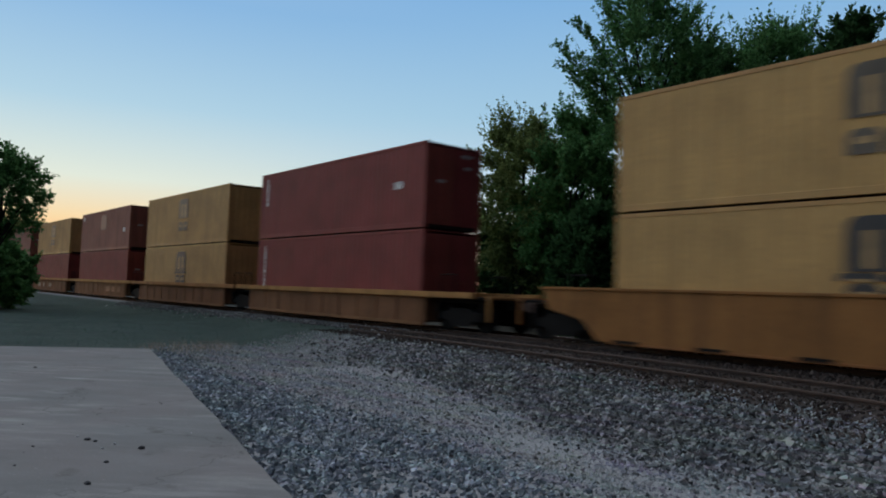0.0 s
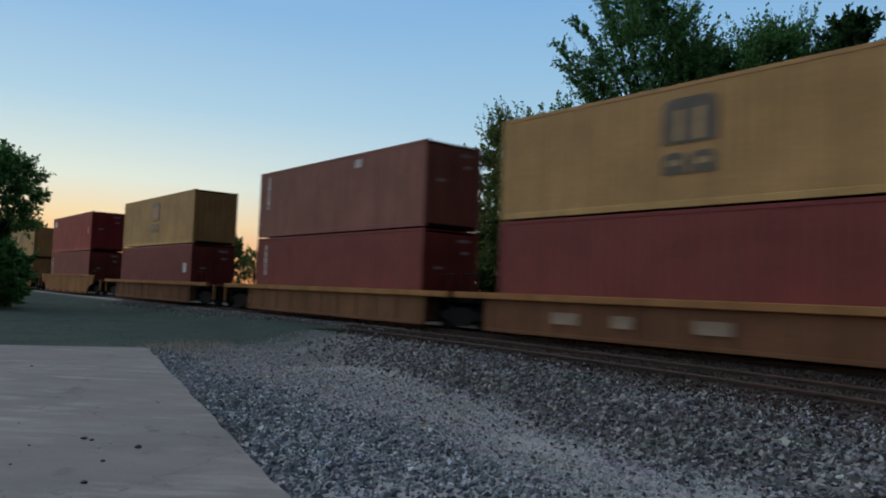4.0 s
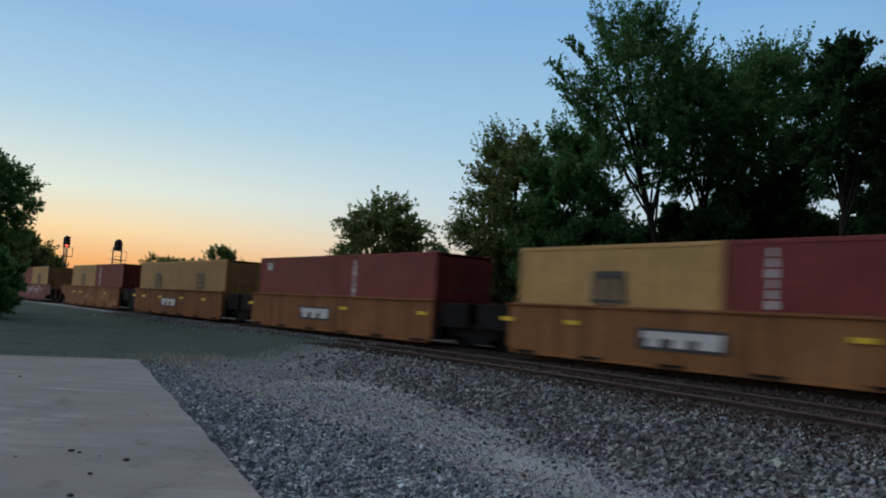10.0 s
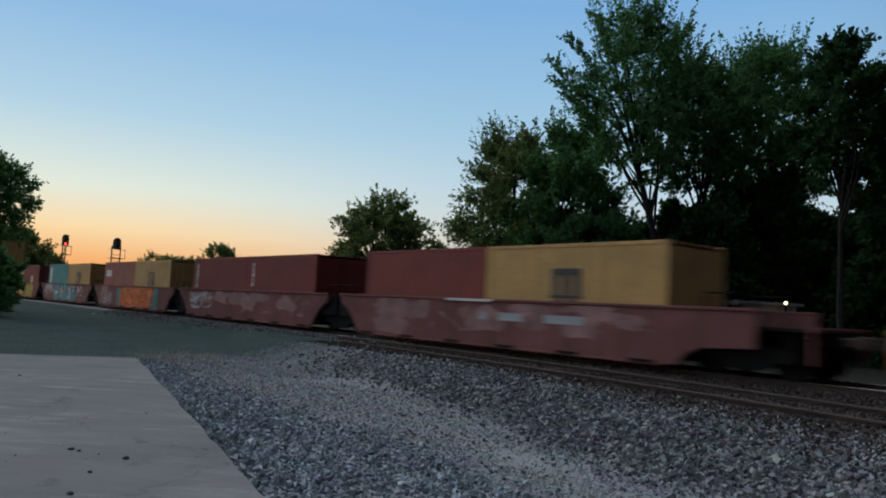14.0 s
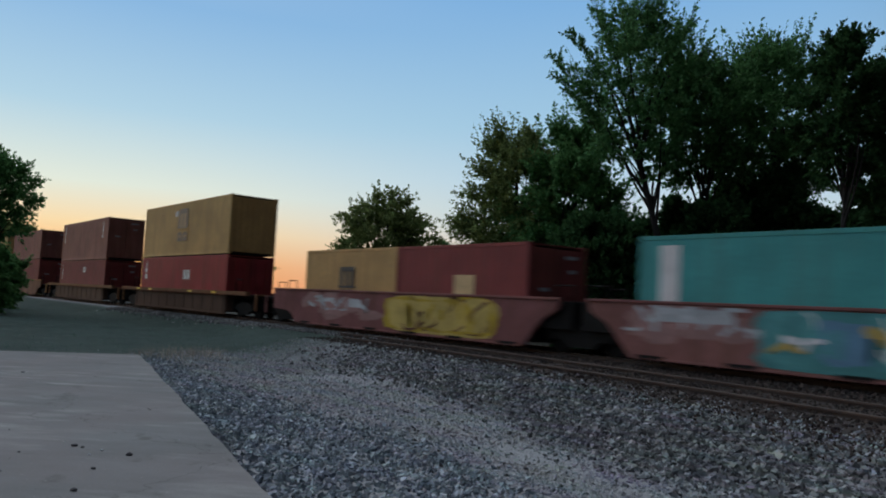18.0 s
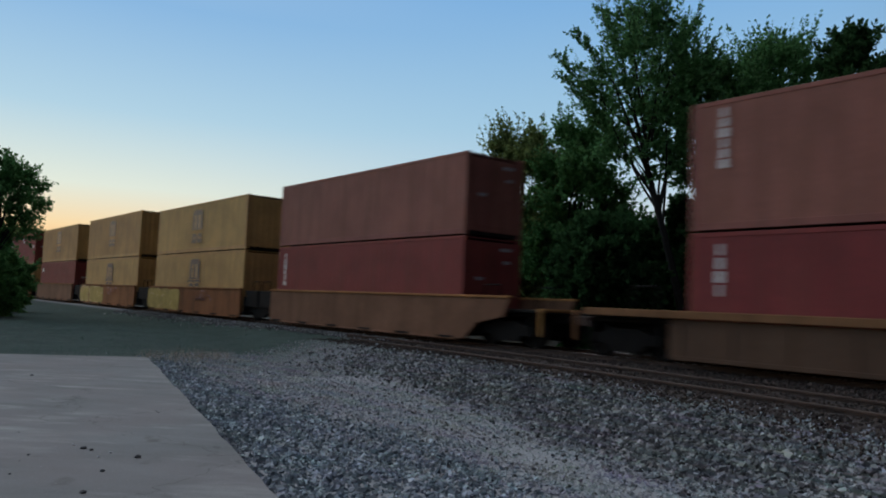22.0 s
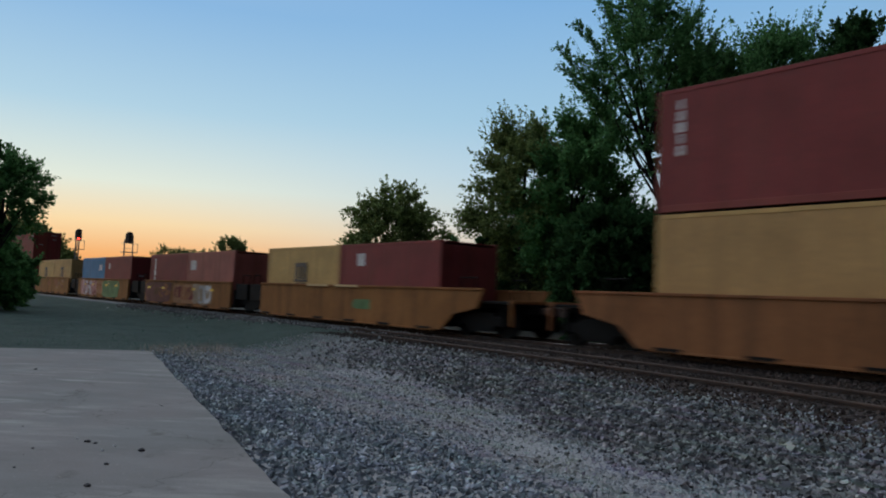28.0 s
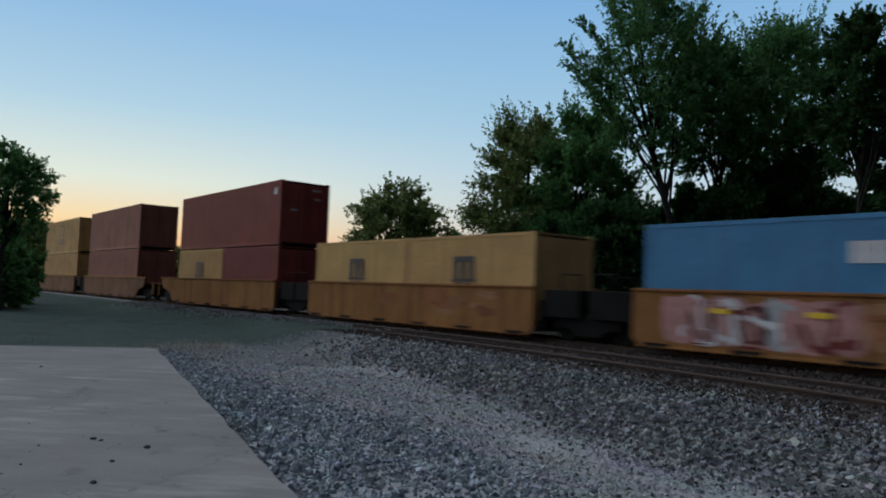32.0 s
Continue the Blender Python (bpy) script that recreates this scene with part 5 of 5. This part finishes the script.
def tree(x, y, tall, crown, seed, label, lean=(0.0, 0.0), twigs=700, per=26, size=0.20, low=0.28, material=None, squash=1.0, name="tree", trunk=1.0, lift=0.45, shoot=1.0, reach_out=(), uneven=0.36):
    """A broadleaf tree: tapered trunk, limbs, and leafy twigs that end in an uneven outline."""
    rnd, rng = random.Random(seed), np.random.default_rng(seed)
    z0 = height(x, y) - 0.05
    t = tagged(empty(name, pose(x, y, z0)), label, "tree" if name == "tree" else "bush")
    bm = bmesh.new()
    top = Vector((lean[0], lean[1], tall * 0.86))
    r0 = tall * 0.022 * trunk
    limb(bm, (0, 0, -0.2), top * 0.5, r0, r0 * 0.65, 0.15, rnd)
    limb(bm, top * 0.5, top, r0 * 0.65, r0 * 0.15, 0.25, rnd)
    stems, shoots = [], []
    centre = Vector((lean[0] * 0.6, lean[1] * 0.6, tall * (low + 1.0) / 2))
    half = tall * (1.0 - low) / 2
    arms = []
    for k in range(14):
        v = Vector((rnd.gauss(0, 1), rnd.gauss(0, 1), rnd.gauss(0.25, 0.8))).normalized()
        end = centre + Vector((v.x * crown, v.y * crown * squash, v.z * half)) * 0.72
        foot = top * min(0.9, max(low * 0.8, (end.z / tall) * 0.7))
        arms += limb(bm, foot, end, r0 * 0.34, r0 * 0.07, 0.35, rnd, 4)[1:]
    boughs = 64
    each = max(2, twigs // boughs)
    for k in range(boughs):
        # spread evenly over the crown, more near its skin
        u, w = (k + 0.5) / boughs, k * 2.39996
        z = 1 - 2 * u
        v = Vector((math.sqrt(1 - z * z) * math.cos(w), math.sqrt(1 - z * z) * math.sin(w), z)) + Vector((rnd.gauss(0, 0.16), rnd.gauss(0, 0.16), rnd.gauss(0, 0.12)))
        v.normalize()
        swell = 0.93 + uneven * noise.noise(v * 1.9 + Vector((seed * 3.7, 0, 0)))
        reach = swell * (rnd.uniform(0.78, 1.0) if k % 4 else rnd.uniform(0.3, 0.7))
        taper = 1.0 - 0.30 * max(0.0, v.z)
        p = centre + Vector((v.x * crown * taper, v.y * crown * squash * taper, v.z * half)) * reach
        near = min(arms, key=lambda q: (q - p).length)
        rod(bm, near, p, r0 * 0.07, 5, r0 * 0.02)
        for _ in range(each):
            s = near.lerp(p, rnd.uniform(0.45, 1.0)) + Vector((rnd.gauss(0, 0.3), rnd.gauss(0, 0.3), rnd.gauss(0, 0.3))) * crown * 0.3
            g = (Vector((rnd.gauss(0, 1), rnd.gauss(0, 1), rnd.gauss(lift, 0.7))).normalized() + v * 0.8).normalized() * rnd.uniform(0.5, 1.6) * max(0.6, crown * 0.27)
            stems.append((*s, *(s + g)))
        if k % 4:
            # long leafy shoots that fringe the outline
            for _ in range((10 if v.z > 0.3 else 5) if v.z > -0.35 else 1):
                g = (v + Vector((rnd.gauss(0, 0.25), rnd.gauss(0, 0.25), rnd.gauss(lift * 1.2, 0.25)))).normalized() * rnd.uniform(0.8, 1.9) * shoot
                s = p + Vector((rnd.gauss(0, 0.5), rnd.gauss(0, 0.5), rnd.gauss(0, 0.35))) * min(1.0, crown * 0.3)
                shoots.append((*s, *(s + g)))
    # single boughs that stand out of the crown, with drooping sprays of leaves
    for p in reach_out:
        p = Vector(p)
        near = top * (max(p.z - 4.5, 3.0) / top.z)
        pts = limb(bm, near, p, r0 * 0.2, r0 * 0.02, 0.3, rnd, 5)
        way = (p - near).normalized()
        for k in range(26):
            u = 0.4 + 0.6 * k / 25
            q = near.lerp(p, u) + (pts[min(5, int(u * 5))] - near.lerp(p, min(5, int(u * 5)) / 5)) * 0.8
            g = (way + Vector((rnd.gauss(0, 0.5), rnd.gauss(0, 0.5), rnd.gauss(0.0, 0.45)))).normalized() * rnd.uniform(0.55, 1.0) * (1.25 - 0.5 * u)
            shoots.append((*q, *(q + g)))
    part("trunk", bm, BARK, t)
    twig = bmesh.new()
    for q in shoots:
        rod(twig, q[:3], q[3:], 0.012, 3, 0.004)
    tagged(part("twig_growth", twig, BARK, t), kind="stuff")
    v = np.concatenate([leaf_sprays(stems, rng, size, per), leaf_sprays(shoots, rng, size * 0.95, 20, 0.22 - 0.2 * lift)])
    piece("crown", soup("crown", v, np.arange(len(v)).reshape(-1, 4), material or LEAF), t)
    return t


def trees():
    # round tree standing apart
    tree(*spot(35.2, 62), 10.5, 4.2, 14, "round-crowned broadleaf tree standing alone beyond the track", low=0.30, twigs=1150, per=20, size=0.27, lift=0.2, shoot=0.45, uneven=0.06, material=LEAF_OLIVE)
    # thin saplings
    for az, h, s in ((39.6, 6.4, 21), (40.6, 5.6, 22)):
        tree(*spot(az, 58), h, 0.8, s, "thin sapling with sparse leaves", twigs=64, per=7, size=0.16, low=0.3, shoot=0.3)
    # tall trees, close together
    tree(*spot(45.0, 47), 13.8, 3.7, 31, "tall leafy maple at the end of a row of trees", low=0.14, twigs=1900, per=18, size=0.25, uneven=0.16, material=LEAF_OLIVE, lift=0.7)
    tree(*spot(49.2, 44), 13.0, 3.3, 32, "broad leafy maple in a row of trees", low=0.06, twigs=1800, per=22, size=0.27, material=LEAF_MID, lift=0.7)
    tree(*spot(57.5, 40), 18.0, 3.5, 33, "tallest maple of the row, its boughs spread wide", low=0.47, twigs=830, per=18, size=0.23, trunk=0.6, lift=0.9, shoot=1.3, lean=(-3.0, -2.4), reach_out=[(-5.5, -4.3, 15.4), (-5.3, -4.2, 14.3), (-4.8, -3.8, 16.6), (-4.5, -3.5, 13.2), (-4.2, -3.3, 12.2), (-3.9, -3.0, 17.6), (0.6, 0.3, 15.6), (-0.2, -0.2, 17.0), (-2.3, -1.8, 18.3), (-1.3, -1.0, 18.0)])
    tree(*spot(58.6, 43), 16.0, 3.3, 34, "tall leafy maple in a row of trees", low=0.55, twigs=1000, per=18, size=0.25, trunk=0.55, lift=0.9, material=LEAF_MID)
    tree(*spot(63.1, 48), 19.0, 4.0, 35, "tall leafy maple in a row of trees", low=0.36, twigs=1500, per=18, size=0.26, trunk=0.7, lift=1.0, shoot=1.3, material=LEAF_MID)
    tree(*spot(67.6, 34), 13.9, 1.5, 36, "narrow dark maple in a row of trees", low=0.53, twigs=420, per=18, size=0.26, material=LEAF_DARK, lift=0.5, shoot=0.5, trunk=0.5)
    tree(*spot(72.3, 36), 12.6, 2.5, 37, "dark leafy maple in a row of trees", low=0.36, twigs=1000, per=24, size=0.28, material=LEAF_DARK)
    # undergrowth below them, its shade put into the leaf colour
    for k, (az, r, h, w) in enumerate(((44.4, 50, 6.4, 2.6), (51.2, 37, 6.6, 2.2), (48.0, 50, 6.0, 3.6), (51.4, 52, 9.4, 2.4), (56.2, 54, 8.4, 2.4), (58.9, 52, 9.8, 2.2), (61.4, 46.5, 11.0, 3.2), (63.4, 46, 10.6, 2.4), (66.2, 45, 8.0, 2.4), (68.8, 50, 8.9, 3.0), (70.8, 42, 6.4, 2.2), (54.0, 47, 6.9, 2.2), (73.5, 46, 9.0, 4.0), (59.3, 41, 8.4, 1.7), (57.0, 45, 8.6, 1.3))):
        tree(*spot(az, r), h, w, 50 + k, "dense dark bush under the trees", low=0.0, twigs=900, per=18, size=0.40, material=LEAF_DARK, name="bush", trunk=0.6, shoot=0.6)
    # tree and bushes before the far end of the train
    tree(*spot(8.3, 42), 7.9, 1.9, 41, "small leafy tree at the edge of the grass", low=0.44, twigs=384, per=18, size=0.20, shoot=0.42, material=LEAF_MID)
    for k, (az, r, h, w) in enumerate(((8.2, 46, 3.9, 1.4), (9.3, 52, 3.3, 1.2), (7.0, 44, 3.6, 1.5))):
        tree(*spot(az, r), h, w, 60 + k, "low bush in rough grass", low=0.0, material=LEAF_MID, twigs=450, per=18, size=0.22, name="bush", trunk=0.5, shoot=0.3)
    # far trees on the skyline
    for k, (az, r, h, w) in enumerate(((10.6, 105, 7.6, 2.6), (11.9, 118, 6.2, 2.6), (9.2, 100, 8.4, 3.0), (19.2, 150, 8.6, 4.4), (20.8, 155, 8.6, 4.0), (23.3, 130, 10.4, 3.0), (22.0, 150, 8.6, 1.8), (25.2, 170, 9.0, 5.0))):
        tree(*spot(az, r), h, w, 70 + k, "distant tree on the skyline", low=0.08, twigs=256, per=14, size=0.38, shoot=0.8, material=LEAF_OLIVE)


trees()


def signal(x, y, tall, wide, lit, turn):
    """A railway signal: masts, platform, ladder, round-topped target and hoods."""
    s = tagged(empty("railway_signal", pose(x, y, -0.7, 0, 0, turn)), "railway signal with a round-topped target, showing red" if lit else "dark railway signal with a round-topped target on two posts", "signal")
    h = tall + 0.7
    for q in (-wide, wide):
        part("mast", rod(bmesh.new(), (0, q, 0), (0, q, h - 0.3), 0.07, 8), STEEL_GREY, s)
    ring = [(0.48 * math.cos(a), h + 0.1 + 0.52 * math.sin(a)) for a in np.linspace(0, math.pi, 15)] + [(-0.46, h - 0.62), (-0.36, h - 0.72), (0.36, h - 0.72), (0.46, h - 0.62)]
    target = part("target", prism(bmesh.new(), ring, -0.03, 0.03), STEEL_SIGNAL, s, "dark round-topped target", pose(0.1, 0, 0, 0, 0, 90))
    for k, z in enumerate((0.3, -0.08, -0.46)):
        part("lens", rod(bmesh.new(), (0, -0.09, h + z), (0, -0.031, h + z), 0.12, 16), RED_LIGHT if lit and k == 2 else MARK_DARK, target)
        part("hood", rod(bmesh.new(), (0, -0.45, h + z + 0.13), (0, -0.03, h + z + 0.13), 0.1, 10), STEEL_DARK, target)
    part("platform", boxes((-0.2, 0.6, -wide - 0.3, wide + 0.3, h - 1.75, h - 1.68)), STEEL_GREY, s)
    for z in np.arange(0.5, h - 1.0, 0.35):
        part("rung", rod(bmesh.new(), (0.0, -wide, z), (0.0, wide, z), 0.025, 6), STEEL_GREY, s)
    for q in (-wide - 0.28, wide + 0.28):
        part("railing", rod(rod(bmesh.new(), (0.55, q, h - 1.7), (0.55, q, h - 0.7), 0.03, 6), (-0.15, q, h - 0.72), (0.55, q, h - 0.72), 0.03, 6), STEEL_GREY, s)


sx, sy = spot(12.95, 96)
signal(sx, sy, 6.55, 0.22, True, 30)
sx, sy = spot(16.2, 92)
signal(sx, sy, 6.35, 0.5, False, 12)


def shed():
    """Low building behind the track."""
    x, y = spot(61.9, 42)
    s = tagged(empty("shed", pose(x, y, -0.75, 0, 0, -28)), "low off-white shed with dark windows under its flat roof", "shed")
    part("wall", boxes((-1.75, 1.75, -1.5, 1.5, 0.0, 2.75)), WALL_WHITE, s)
    part("roof", boxes((-1.95, 1.95, -1.8, 1.8, 2.75, 2.9), bevel=0.02), ROOF_GREY, s)
    part("fascia", boxes((-1.97, 1.97, -1.84, -1.79, 2.72, 2.93)), WALL_WHITE, s, "white fascia board")
    part("door", boxes((-0.2, 0.7, -1.54, -1.49, 0.05, 2.05), bevel=0.01), ROOF_GREY, s)
    for q in (-1.1, 1.25):
        w = part("window", boxes((q - 0.38, q + 0.38, -1.53, -1.49, 1.35, 2.15), bevel=0.01), WALL_WHITE, s)
        part("pane", boxes((q - 0.32, q + 0.32, -1.545, -1.531, 1.41, 2.09)), MARK_DARK, w, "dark window pane")


shed()


def yard_lamp():
    x, y = spot(64.3, 40)
    s = tagged(empty("yard_lamp", pose(x, y, -0.75)), "lit yellowish lamp on a short post", "lamp")
    part("post", rod(bmesh.new(), (0, 0, 0), (0, 0, 2.8), 0.05, 8), STEEL_DARK, s)
    bm = bmesh.new()
    bmesh.ops.create_uvsphere(bm, u_segments=14, v_segments=8, radius=0.085, matrix=Matrix.Translation((0, 0, 2.88)))
    part("globe", bm, LAMP_LIGHT, s, "glowing warm globe")


yard_lamp()


# ---- loose stones, grass ----


def stones(name, label, pts, sizes, material, seed, chips=False):
    """Angular stones, each a distorted block sunk a little into the ground."""
    rng = np.random.default_rng(seed)
    n = len(pts)
    cube = np.array([(x, y, z) for x in (-1, 1) for y in (-1, 1) for z in (-1, 1)], float) * 0.5
    faces = np.array([(0, 1, 3, 2), (4, 6, 7, 5), (0, 4, 5, 1), (2, 3, 7, 6), (1, 5, 7, 3), (0, 2, 6, 4)])
    if chips:
        cube = np.array([(-0.6, -0.4, -0.4), (0.6, -0.5, -0.4), (0.1, 0.7, -0.4), (0.0, 0.0, 0.6)])
        faces = np.array([(0, 2, 1), (0, 1, 3), (1, 2, 3), (2, 0, 3)])
    k = len(cube)
    v = cube[None] * rng.uniform(0.55, 1.25, (n, k, 1)) + rng.normal(0, 0.12, (n, k, 3))
    v *= rng.uniform(0.7, 1.3, (n, 1, 3)) * (1.1, 0.9, 0.75)
    q = rng.normal(0, 1, (n, 4))
    q /= np.linalg.norm(q, axis=1)[:, None]
    w, a, b, c = q.T
    R = np.stack([1 - 2 * (b * b + c * c), 2 * (a * b - c * w), 2 * (a * c + b * w), 2 * (a * b + c * w), 1 - 2 * (a * a + c * c), 2 * (b * c - a * w), 2 * (a * c - b * w), 2 * (b * c + a * w), 1 - 2 * (a * a + b * b)], 1).reshape(-1, 3, 3)
    v = np.einsum("nij,nkj->nki", R, v) * sizes[:, None, None] + pts[:, None, :]
    f = (faces[None] + k * np.arange(n)[:, None, None]).reshape(-1, faces.shape[1])
    tagged(new(name, soup(name, v.reshape(-1, 3), f, material)), label, "gravel", kind="stuff")


def pad_edge(x):
    return 5.91 - (x + 18.06) * 0.2431


def scatter():
    rnd = np.random.default_rng(5)

    def field(n, x0, x1, ylo, yhi, smin, smax, lift, soft=0.5, fade=0.01):
        x = x1 - (x1 - x0) * rnd.uniform(0, 1, n)
        lo, hi = np.array([ylo(a) for a in x]), np.array([yhi(a) for a in x])
        y = lo + (hi - lo) * rnd.uniform(0, 1, n) + rnd.normal(0, soft, n) * (rnd.uniform(0, 1, n) < 0.6)
        keep = (y > np.array([pad_edge(a) for a in x]) + 0.02) | (x < -18.3)
        thin = np.array([noise.noise(Vector((a * 0.5, b * 0.9, 1.0))) for a, b in zip(x, y)])
        keep &= rnd.uniform(0, 1, n) < 0.85 + 0.9 * thin
        keep &= rnd.uniform(0, 1, n) < np.clip((x - x0) / fade, 0, 1) ** 1.3 * np.where(x > 0.5, 0.55, 1.0)
        x, y = x[keep], y[keep]
        s = smin + (smax - smin) * rnd.uniform(0, 1, len(x)) ** 1.8
        z = np.array([height(a, b) for a, b in zip(x, y)]) + s * lift
        return np.stack([x, y, z], 1), s

    p, s = field(38000, -18.6, 5.5, lambda a: pad_edge(a), lambda a: pad_edge(a) + min(2.2, max(0.25, 0.24 * (a + 16))), 0.018, 0.054, 0.18, 0.28, fade=2.5)
    stones("coarse_stones", "coarse blue-grey crushed stones beside the slab", p, s, STONE_COARSE, 1)
    p, s = field(135000, -20.5, 5.5, lambda a: max(pad_edge(a) + 0.2, 4.6), lambda a: crest(a) - 0.3, 0.013, 0.042, 0.2, fade=5.5)
    stones("fine_gravel", "fine grey gravel covering the lot", p, s, STONE_FINE, 2, True)
    p, s = field(44000, -18.0, 5.5, lambda a: crest(a) - 1.8 - 0.9 * ease(a, -10, -5), lambda a: verge(a), 0.024, 0.072, 0.22, 0.4, fade=11.0)
    p2, s2 = field(3200, -19.0, 5.5, lambda a: max(pad_edge(a) + 0.2, 4.6), lambda a: crest(a) - 1.2, 0.02, 0.045, 0.22, fade=4.0)
    p, s = np.concatenate([p, p2]), np.concatenate([s, s2])
    stones("ballast_shoulder", "grey ballast stones heaped along the siding", p, s, STONE_BALLAST, 3)
    p, s = field(19000, -21.0, 5.5, lambda a: verge(a) - 0.15, lambda a: siding_far(a) + 0.9, 0.02, 0.05, 0.2, 0.12, fade=2.0)
    stones("dirty_ballast", "rust-brown dirty stones between the siding's rails", p, s, STONE_DIRT_AND_SHADE, 8)
    # dark stones put the train's shade into the colour of this strip
    p, s = field(11000, -21.0, 5.5, lambda a: siding_far(a) + 0.6, lambda a: 15.2, 0.03, 0.065, 0.2, 0.15, fade=2.0)
    stones("sooty_ballast", "dark stones coloured for the train's shade, between siding and main track", p, s, STONE_DIRT_AND_SHADE, 9)
    p, s = field(9000, -48.0, -19.0, lambda a: 13.4, lambda a: 15.0, 0.035, 0.07, 0.2, 0.3)
    stones("ballast", "dark ballast stones along the main track", p, s, STONE_BALLAST, 6)


scatter()


def pebbles():
    """Loose pebbles lying on the slab."""
    rnd = random.Random(9)
    known = [(-7.91, 2.04, 0.034), (-7.8, 2.08, 0.022), (-7.27, 2.35, 0.036), (-7.6, 2.2, 0.02), (-7.45, 2.05, 0.016), (-6.86, 1.93, 0.024), (-6.21, 1.62, 0.03), (-14.66, 2.85, 0.03)]
    for k in range(34):
        x = rnd.uniform(-15, -4.8)
        known.append((x, rnd.uniform(0.2, pad_edge(x) - 0.25), rnd.uniform(0.006, 0.017)))
    for x, y, r in known:
        bm = bmesh.new()
        bmesh.ops.create_icosphere(bm, subdivisions=1, radius=r)
        for v in bm.verts:
            v.co = Vector((v.co.x * rnd.uniform(0.8, 1.3), v.co.y * rnd.uniform(0.8, 1.2), v.co.z * rnd.uniform(0.35, 0.6)))
        tagged(part("pebble", bm, PEBBLE_DARK if rnd.random() < 0.7 else STONE_FINE, None, "", pose(x, y, PAD_Z + r * 0.32)), "small loose stone lying on concrete", "stone", "stones on the slab")


pebbles()


def blades(name, label, n, place, tall, material, seed, wide=0.012):
    rng = np.random.default_rng(seed)
    p = np.array([place(rng) for _ in range(n)])
    a = rng.uniform(0, 2 * np.pi, n)
    h = tall * rng.uniform(0.45, 1.2, n)
    lean = rng.normal(0, 0.35, (n, 2)) * h[:, None]
    side = np.stack([np.cos(a), np.sin(a), np.zeros(n)], 1) * wide * rng.uniform(0.7, 1.5, n)[:, None]
    up = np.stack([lean[:, 0], lean[:, 1], h], 1)
    v = np.stack([p - side, p + side, p + up * 0.55 + side * 0.7, p + up, p + up * 0.55 - side * 0.7], 1).reshape(-1, 3)
    f = np.arange(n * 5).reshape(-1, 5)
    tagged(new(name, soup(name, v, f, material)), label, "grass", kind="stuff")


def meadow(rng):
    x = -18.6 - 40 * rng.uniform(0, 1) ** 1.6
    y = rng.uniform(-6, 13.0)
    k = noise.noise(Vector((x * 0.45, y * 0.8, 4.0)))
    x, y = x + k * 1.2, y + 0.8 * noise.noise(Vector((x * 0.6, y * 0.6, 9.0)))
    return x, y, height(x, y) - 0.01 - 0.04 * max(0.0, k)


def tuft(rng):
    k = rng.integers(0, 6)
    cx, cy = -18.3 + 0.5 * math.sin(k * 2.3), 6.1 + 0.34 * k
    x, y = cx + rng.normal(0, 0.35), cy + rng.normal(0, 0.28)
    return x, y, height(x, y) - 0.01


blades("grass", "rough dark grass beyond the slab", 16000, meadow, 0.05, GRASS, 12, 0.006)
blades("dry_grass", "dry straw-coloured tufts at the slab's corner", 420, tuft, 0.24, STRAW, 13, 0.004)

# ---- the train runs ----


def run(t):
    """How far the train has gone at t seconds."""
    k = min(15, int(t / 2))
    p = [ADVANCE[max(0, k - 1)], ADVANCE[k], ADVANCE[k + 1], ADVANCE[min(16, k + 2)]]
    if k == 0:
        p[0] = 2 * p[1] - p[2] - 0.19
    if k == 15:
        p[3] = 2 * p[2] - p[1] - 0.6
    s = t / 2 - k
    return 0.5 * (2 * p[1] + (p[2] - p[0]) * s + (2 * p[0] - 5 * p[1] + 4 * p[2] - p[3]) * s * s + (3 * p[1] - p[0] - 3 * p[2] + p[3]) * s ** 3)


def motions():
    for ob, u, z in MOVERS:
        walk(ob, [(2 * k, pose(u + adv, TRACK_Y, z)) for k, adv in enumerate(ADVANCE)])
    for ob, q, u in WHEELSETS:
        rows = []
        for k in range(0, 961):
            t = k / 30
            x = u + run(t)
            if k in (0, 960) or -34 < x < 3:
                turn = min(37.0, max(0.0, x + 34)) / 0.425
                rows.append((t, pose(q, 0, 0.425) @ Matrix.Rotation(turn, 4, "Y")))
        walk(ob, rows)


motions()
